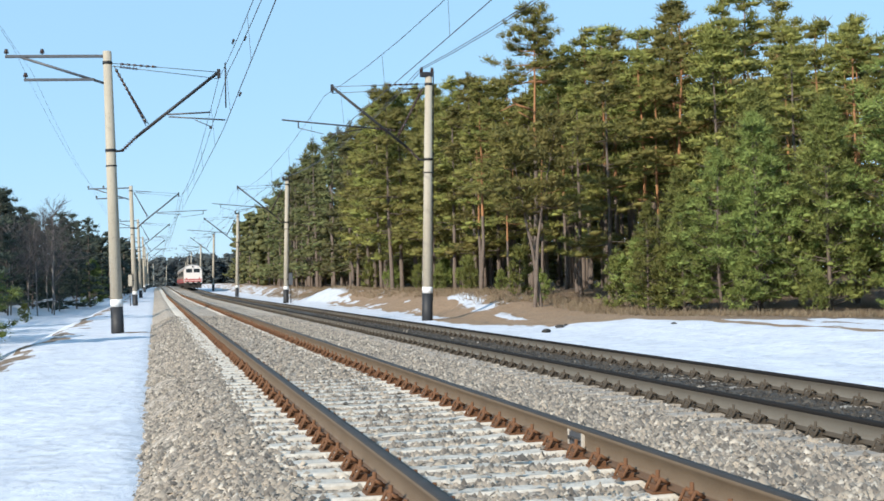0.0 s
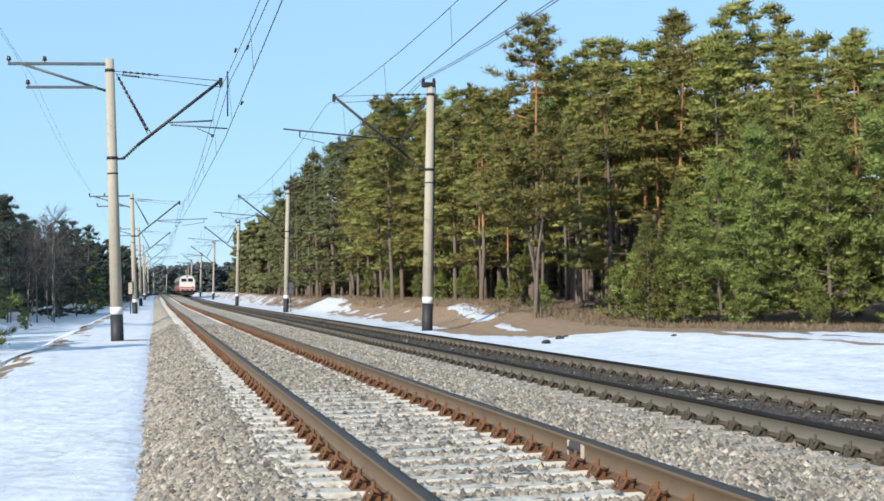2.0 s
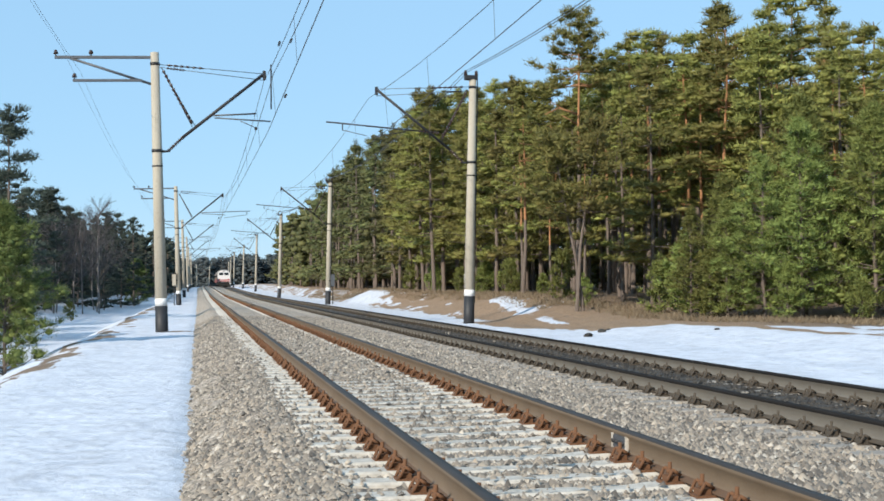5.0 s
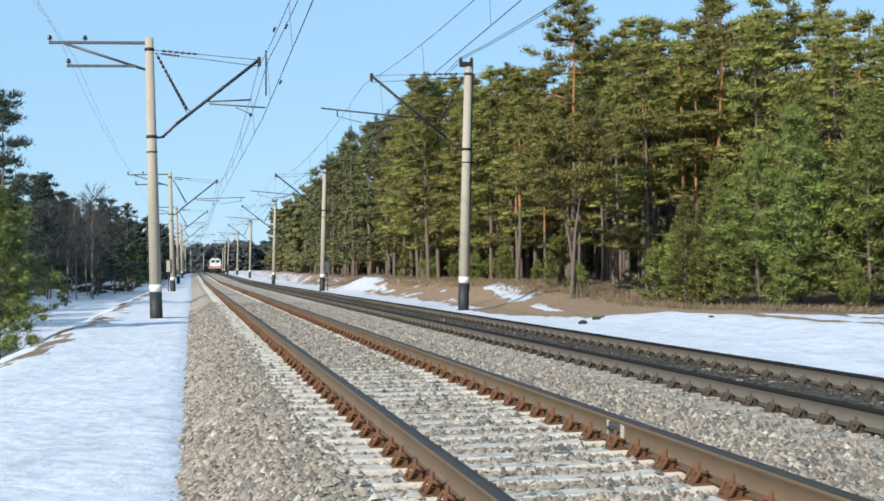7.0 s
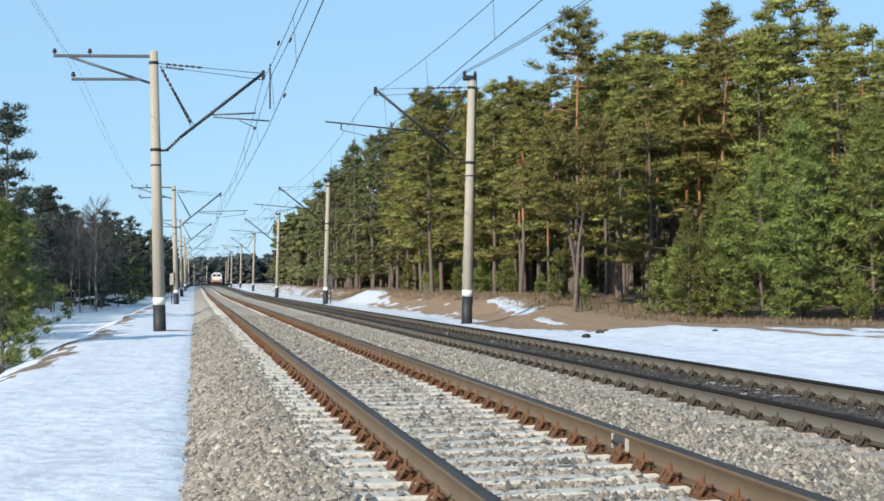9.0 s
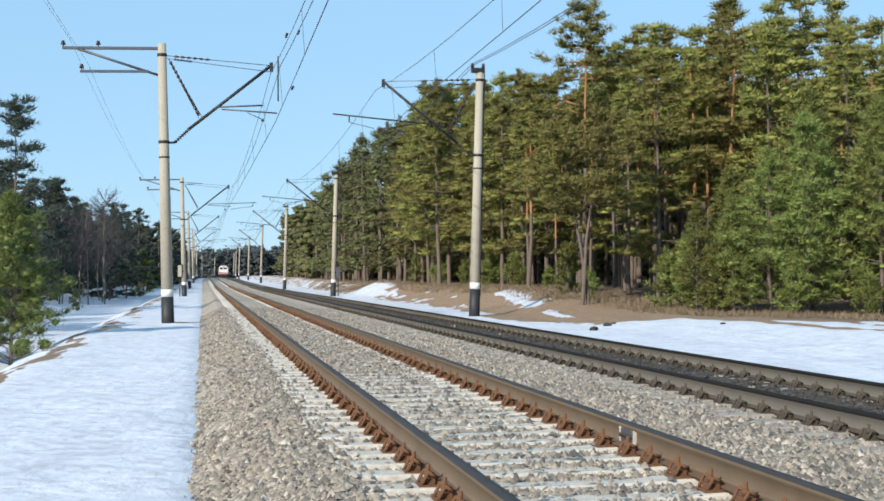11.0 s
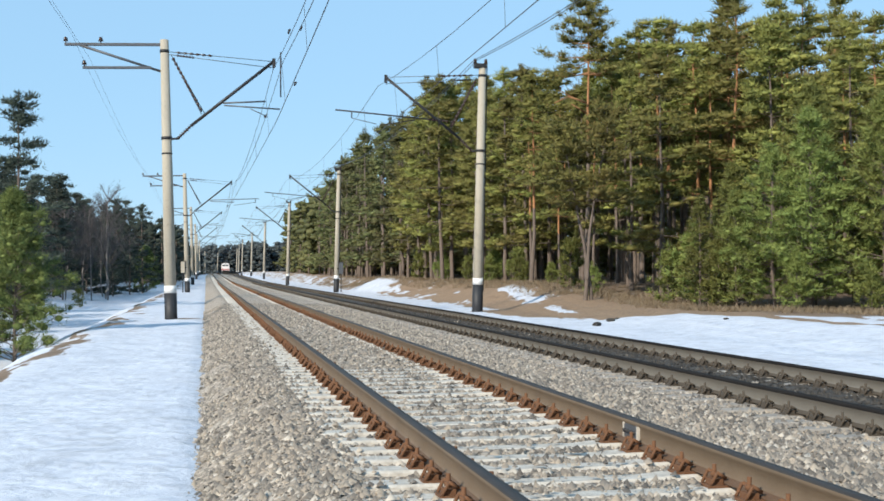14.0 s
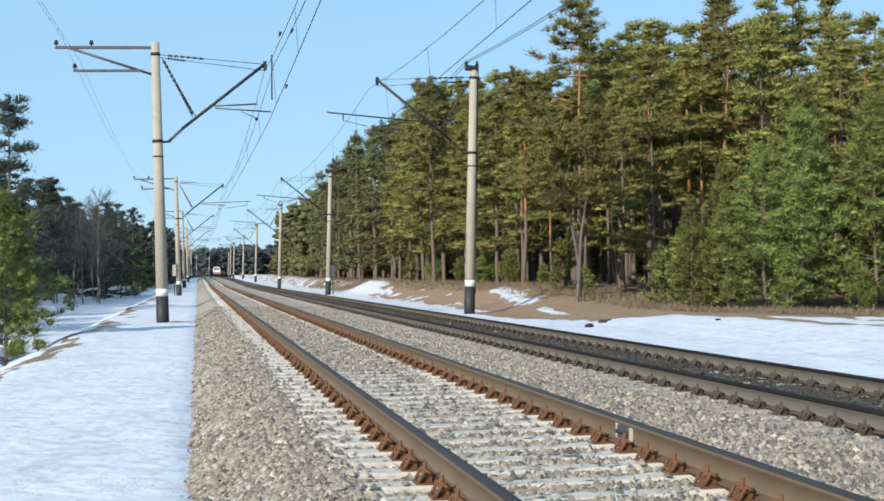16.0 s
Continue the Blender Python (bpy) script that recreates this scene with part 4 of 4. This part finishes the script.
dark_pines = make(3, "pine beyond the snowy path, shade painted into its blue-green needles", "pine tree", "pines beyond the path",
                  pine, lambda i: 60 + i, lambda i: 9.8 + i * 0.6, lambda i: 0.3 + 0.2 * i, 2.3, 10, 6, 4, 15, 0.28, 0.036, top_shape=0.6, needles=NEEDLE_SHADE, pad=0.48, flat=0.42, skirt=0.85, core=0.6)
birches = make(3, "leafless birch with pale trunk and fine twigs", "birch tree", "birches beyond the path", bare_tree, lambda i: 70 + i, lambda i: 8.0 + i)
lone_pine = pine(81, 13.9, 10.1, 1.9, 7, 7, 6, 40, 0.22, 0.02, 0.6, orange=6.5, pad=0.38, flat=0.5, skirt=0.85)
tagged(lone_pine, "tall pine with bare orange trunk and broken boughs over its neighbours", "pine tree", "pines of the wood")
lone_pine.matrix_basis = pose(18.3, 59.6, ground_z(18.3, 59.6) - 0.05)
bough = bmesh.new()
tube(bough, (0.0, 0.0, 8.9), (-1.0, -0.3, 9.15), 0.06, 0.045, 6)
tube(bough, (-1.0, -0.3, 9.15), (-1.75, -0.4, 8.8), 0.045, 0.02, 6)
tube(bough, (0.0, 0.0, 8.4), (-0.9, -0.5, 8.75), 0.05, 0.02, 6)
tube(bough, (-0.7, -0.2, 9.1), (-1.5, -0.5, 9.4), 0.03, 0.012, 5)
part("broken_bough", bough, BARK_ORANGE, lone_pine, "bare orange-brown broken bough")
twin_pine = pine(82, 7.6, 3.6, 1.9, 6, 6, 5, 40, 0.23, 0.024, 0.5, lean=1.0, pad=0.42)
tagged(twin_pine, "crooked pine with grey trunk standing before the wood", "pine tree", "pines of the wood")
twin_pine.matrix_basis = pose(14.9, 49.0, ground_z(14.9, 49.0) - 0.05)

prop_pine = pine(83, 7.0, 3.9, 1.6, 5, 5, 5, 40, 0.23, 0.024, 0.5, lean=-1.3, pad=0.42)
tagged(prop_pine, "crooked pine with grey trunk leaning beside its twin", "pine tree", "pines of the wood")
prop_pine.matrix_basis = pose(15.25, 49.1, ground_z(15.25, 49.1) - 0.05)

rng = random.Random(5)


# first rows of the wood along the far side of the line
for x0, step, models, j in ((16.8, 3.1, edge_pines, 0.9), (19.8, 3.0, edge_pines, 1.2), (22.8, 3.2, tall_pines, 1.3)):
    y = 54.0 if x0 < 18 else 52.0
    while y < 188:
        x, yy = x0 + rng.uniform(-j, j), y + rng.uniform(-1, 1)
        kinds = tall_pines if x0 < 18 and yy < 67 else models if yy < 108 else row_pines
        if math.hypot(x - 18.3, yy - 59.6) > 1.6:
            plant(kinds, x, yy, rng, wood=True)
        y += step * (1 if y < 105 else 1.5)
for x, y in ((27.5, 46), (24.0, 50), (30.0, 44), (33.0, 47), (26.0, 54), (29.0, 51), (36.0, 43), (38.0, 49), (22.0, 53), (41.0, 44), (31.5, 50), (34.5, 45), (27.0, 50.5), (36.5, 46.5), (30.5, 47.0), (25.5, 51.5), (39.5, 46.0), (21.0, 57), (23.6, 55),
             (22.6, 60), (24.8, 58), (27.2, 57), (20.6, 62), (29.6, 55), (32.4, 54), (35.4, 51), (28.2, 61), (25.4, 63), (31.0, 59), (33.8, 57), (36.6, 54), (23.0, 66), (26.6, 67)):
    plant(tall_pines, x, y, rng, wood=True)
for x, y in ((25.0, 46.0), (28.4, 43.0), (23.0, 49.0), (32.0, 41.0), (35.0, 40.0)):
    plant(edge_pines, x, y, rng, wood=True)
for x, y, s in ((20.9, 41.5, 0.98), (23.0, 40.2, 1.0), (25.4, 39.0, 1.02), (22.3, 44.0, 0.9), (19.3, 44.4, 0.62), (27.5, 37.5, 1.0), (24.6, 43.0, 1.0), (29.5, 38.5, 1.05), (26.5, 34.5, 0.9), (27.5, 41.5, 1.05), (23.8, 36.6, 0.5), (17.7, 43.8, 0.40), (18.7, 42.8, 0.52), (19.8, 42.2, 0.72)):
    plant(young_pines, x, y, rng, s)
for x, y, s in ((17.3, 46.0, 0.9), (18.2, 43.2, 0.9), (18.0, 45.0, 1.1), (19.9, 40.6, 0.7), (21.6, 38.6, 0.6), (16.4, 56.0, 0.8), (16.0, 64.0, 0.6), (16.2, 72.0, 0.7)):
    plant(low_pines, x, y, rng, s)


def deep_wood():
    """The inside of the wood: bare trunks under high crowns, past counting."""
    rg = np.random.default_rng(31)
    wood, cen, out = [], [], []
    for x0, step in ((25.5, 2.6), (28.5, 2.8), (32.0, 3.2), (36.5, 3.8), (42.0, 4.4), (49.0, 4.4), (57.0, 4.0), (61.0, 3.4), (65.0, 3.0)):
        y = 66.0 if x0 < 35 else 58.0
        while y < 175:
            x, yy = x0 + rg.uniform(-1.6, 1.6), y + rg.uniform(-1.2, 1.2)
            h, z0 = min(15.0, canopy(x, yy)) * rg.uniform(0.85, 1.0), ground_z(x, yy)
            wood.append(tube_arrays(((x, yy, z0 - 0.3), (x + rg.normal() * 0.15, yy, z0 + h * 0.5), (x + rg.normal() * 0.3, yy, z0 + h)), (0.17, 0.12, 0.03), 6))
            m, low = (34, 0.42) if x0 < 29 and yy < 100 else (44, 0.02)
            u, a = rg.random(m), rg.uniform(0, math.tau, m)
            r = (2.3 * (1 - u) ** 0.55 + 0.2) * rg.uniform(0.35, 1.1, m)
            cen.append(np.column_stack((x + np.cos(a) * r, yy + np.sin(a) * r, z0 + h * (low + (1 - low) * u))))
            out.append(np.column_stack((np.cos(a), np.sin(a), 0.2 + 0 * a)))
            y += step
    v, f = tuft_arrays(rg, np.concatenate(cen), np.concatenate(out), 12, 0.45, 0.05, 0.85, 0.45, 0.55)
    tv, tf = joined(wood)
    tri = np.concatenate((tf[:, :3], tf[:, (0, 2, 3)]))
    me = mesh_from("deep_wood", np.concatenate((tv, v)), np.concatenate((tri, f + len(tv))), (BARK, NEEDLE), np.concatenate((np.zeros(len(tri)), np.ones(len(f)))))
    tagged(new("deep_wood", me), "dense pine wood of bare trunks under olive crowns", "woods", kind="stuff")


deep_wood()

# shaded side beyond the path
tall_dark = pine(65, 10.9, 1.0, 2.5, 9, 6, 5, 40, 0.24, 0.026, top_shape=0.75, needles=NEEDLE_SHADE, pad=0.46, flat=0.36)
tagged(tall_dark, "tall pine with tiered boughs behind a young pine, needles painted shade-dark", "pine tree", "pines beyond the path")
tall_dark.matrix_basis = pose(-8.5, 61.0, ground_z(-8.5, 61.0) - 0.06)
for x, y, s in ((-10.6, 63.0, 0.85), (-10.5, 67.0, 0.72), (-12.0, 60.0, 0.8), (-10.2, 76.0, 0.74), (-13.0, 84.0, 0.9), (-8.6, 150.0, 1.0), (-7.6, 158.0, 0.95), (-10.5, 154.0, 1.0), (-10.5, 142.0, 0.8), (-12.9, 106.0, 0.62), (-11.9, 111.0, 0.66), (-12.7, 117.0, 0.7), (-13.9, 122.0, 0.75), (-12.0, 130.0, 0.75), (-12.3, 138.0, 0.8), (-10.6, 147.0, 0.8), (-9.6, 137.0, 0.6), (-14.8, 113.0, 0.72)):
    plant(dark_pines, x, y, rng, s)
for x0, step in ((-15.5, 5.5), (-19.5, 5.5), (-24.0, 7.5), (-30.0, 9.0)):
    y = 62.0
    while y < 230:
        plant(dark_pines, x0 - 2.0 + rng.uniform(-1.5, 1.5) + max(0, (y - 110) * 0.05), y + rng.uniform(-2, 2), rng, 0.9 if y < 105 else 1.1)
        y += step
# unseen pines off to the left, added to shade the woods and low snow
for x0, step in ((-18.5, 5.0), (-23.0, 6.5)):
    y = 18.0
    while y < 62:
        plant(dark_pines, x0 + rng.uniform(-1, 1), y + rng.uniform(-1.5, 1.5), rng, 0.82)
        y += step
for x, y in ((-10.2, 118.0), (-11.4, 124.0), (-9.6, 128.0), (-11.8, 112.0), (-10.4, 134.0), (-8.9, 122.0), (-12.6, 119.0)):
    plant(birches, x, y, rng, 1.0)
for x, y, s in ((-5.2, 36.4, 0.90), (-7.0, 41.5, 0.95), (-8.6, 38.0, 1.0), (-7.4, 165.0, 1.0)):
    plant(path_pines, x, y, rng, s)
plant(low_pines, -9.3, 98.0, rng, 0.6)


for model in (*edge_pines, *tall_pines, *row_pines, *young_pines, *path_pines, *low_pines, *dark_pines, *birches):
    if not model.get("used"):
        for ob in (*model.children_recursive, model):
            bpy.data.objects.remove(ob)


def far_woods(name, seed, rows, label, needles=None, size=1.0):
    """Woods too far off to count: many coarse pines in one mesh."""
    rg = np.random.default_rng(seed)
    cen, out, wood = [], [], []
    for x, y, h in rows:
        z0 = ground_z(x, y)
        wood.append(tube_arrays(((x, y, z0 - 0.3), (x, y, z0 + h * 0.5), (x, y, z0 + h)), (0.13, 0.1, 0.03), 4))
        m = 26
        u = rg.random(m)
        a = rg.uniform(0, math.tau, m)
        r = (2.4 * (1 - u) ** 0.6 + 0.3) * rg.uniform(0.4, 1.1, m)
        cen.append(np.column_stack((x + np.cos(a) * r, y + np.sin(a) * r, z0 + h * (0.03 + 0.97 * u))))
        out.append(np.column_stack((np.cos(a), np.sin(a), 0.2 + 0 * a)))
    v, f = tuft_arrays(rg, np.concatenate(cen), np.concatenate(out), 5, 0.7 * size, 0.16 * size, 0.95 * size, 0.5, 0.75)
    tv, tf = joined(wood)
    tri = np.concatenate((tf[:, :3], tf[:, (0, 2, 3)]))
    n = len(tv)
    me = mesh_from(name, np.concatenate((tv, v)), np.concatenate((tri, f + n)), (BARK, needles or NEEDLE), np.concatenate((np.zeros(len(tri)), np.ones(len(f)))))
    return tagged(new(name, me), label, "woods", kind="stuff")


rg = np.random.default_rng(3)
rows = []
for y in np.arange(186, 258, 4.0):
    for x in (17.0, 20.0, 23.0, 28.0, 34.0, 41.0, 49.0, 60.0):
        rows.append((x - 0.01 * (y - 186) + rg.normal() * 0.8, y + rg.normal() * 1.5, rg.uniform(10.5, 14.5)))
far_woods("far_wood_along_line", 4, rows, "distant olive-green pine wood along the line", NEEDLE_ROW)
rows = []
for y in np.arange(228, 620, 5.0):
    for x in (-7.5, -11.5, -16.0):
        rows.append((x + bend(y) * 0.8 + rg.normal() * 1.0, y + rg.normal() * 1.5, rg.uniform(9, 12.5)))
far_woods("far_wood_beyond_path", 5, rows, "distant shaded pine wood beyond the path", NEEDLE_SHADE)
rows = []
for x in np.arange(-60, 64, 1.7):
    for y in (640, 652, 666):
        rows.append((x + rg.normal() * 1.5, y + rg.normal() * 4, rg.uniform(12, 15.5)))
far_woods("far_wood_across", 6, rows, "distant dark pine wood closing the view, haze blue painted in", NEEDLE_HAZE, 1.8)


def grass_along_wood():
    """Dry grass and small green sprouts on the bank at the foot of the wood."""
    rg = np.random.default_rng(91)
    n = 5600
    y = 30 + 120 * rg.random(n) ** 1.6
    x = 14.2 + rg.gamma(2.0, 1.0, n) - 0.03 * np.clip(y - 60, 0, 60)
    near = y < 52
    x = np.where(near, x + 1.3 + 5.0 * np.clip((41 - y) / 7, 0, 1), x)
    keep = x < 22
    x, y = x[keep], y[keep]
    z = np.array([ground_z(a, b) for a, b in zip(x, y)])
    c = np.column_stack((x, y, z))
    v, f = tuft_arrays(rg, c, np.zeros_like(c) + (0, 0, 0.8), 7, 0.22, 0.014, 0.22, 0.1, 0.0)
    me = mesh_from("dry_grass", v, f, (DRY,))
    tagged(new("dry_grass", me), "pale dry grass tufts along the foot of the wood", "grass", kind="stuff")


grass_along_wood()
for x, y, s in ((17.0, 61.5, 0.45), (16.8, 67.5, 0.75), (17.4, 76.0, 0.8), (16.6, 80.0, 0.6), (16.4, 88.0, 0.8), (16.2, 97.0, 0.9), (16.2, 52.0, 0.45), (18.9, 48.0, 0.7)):
    plant(low_pines, x, y, rng, s)


def motions():
    rows = []
    for t in range(0, 17):
        y = 213.0 + 19.6 * t
        turn = -math.degrees(math.atan(6.0e-5 * max(0.0, y - 270.0)))
        rows.append((float(t), pose(TRACKS[1][0] + bend(y), y, TRACKS[1][1] + 0.195 + lift(y + 10), 0, 0, turn)))
    walk(train, rows)


motions()
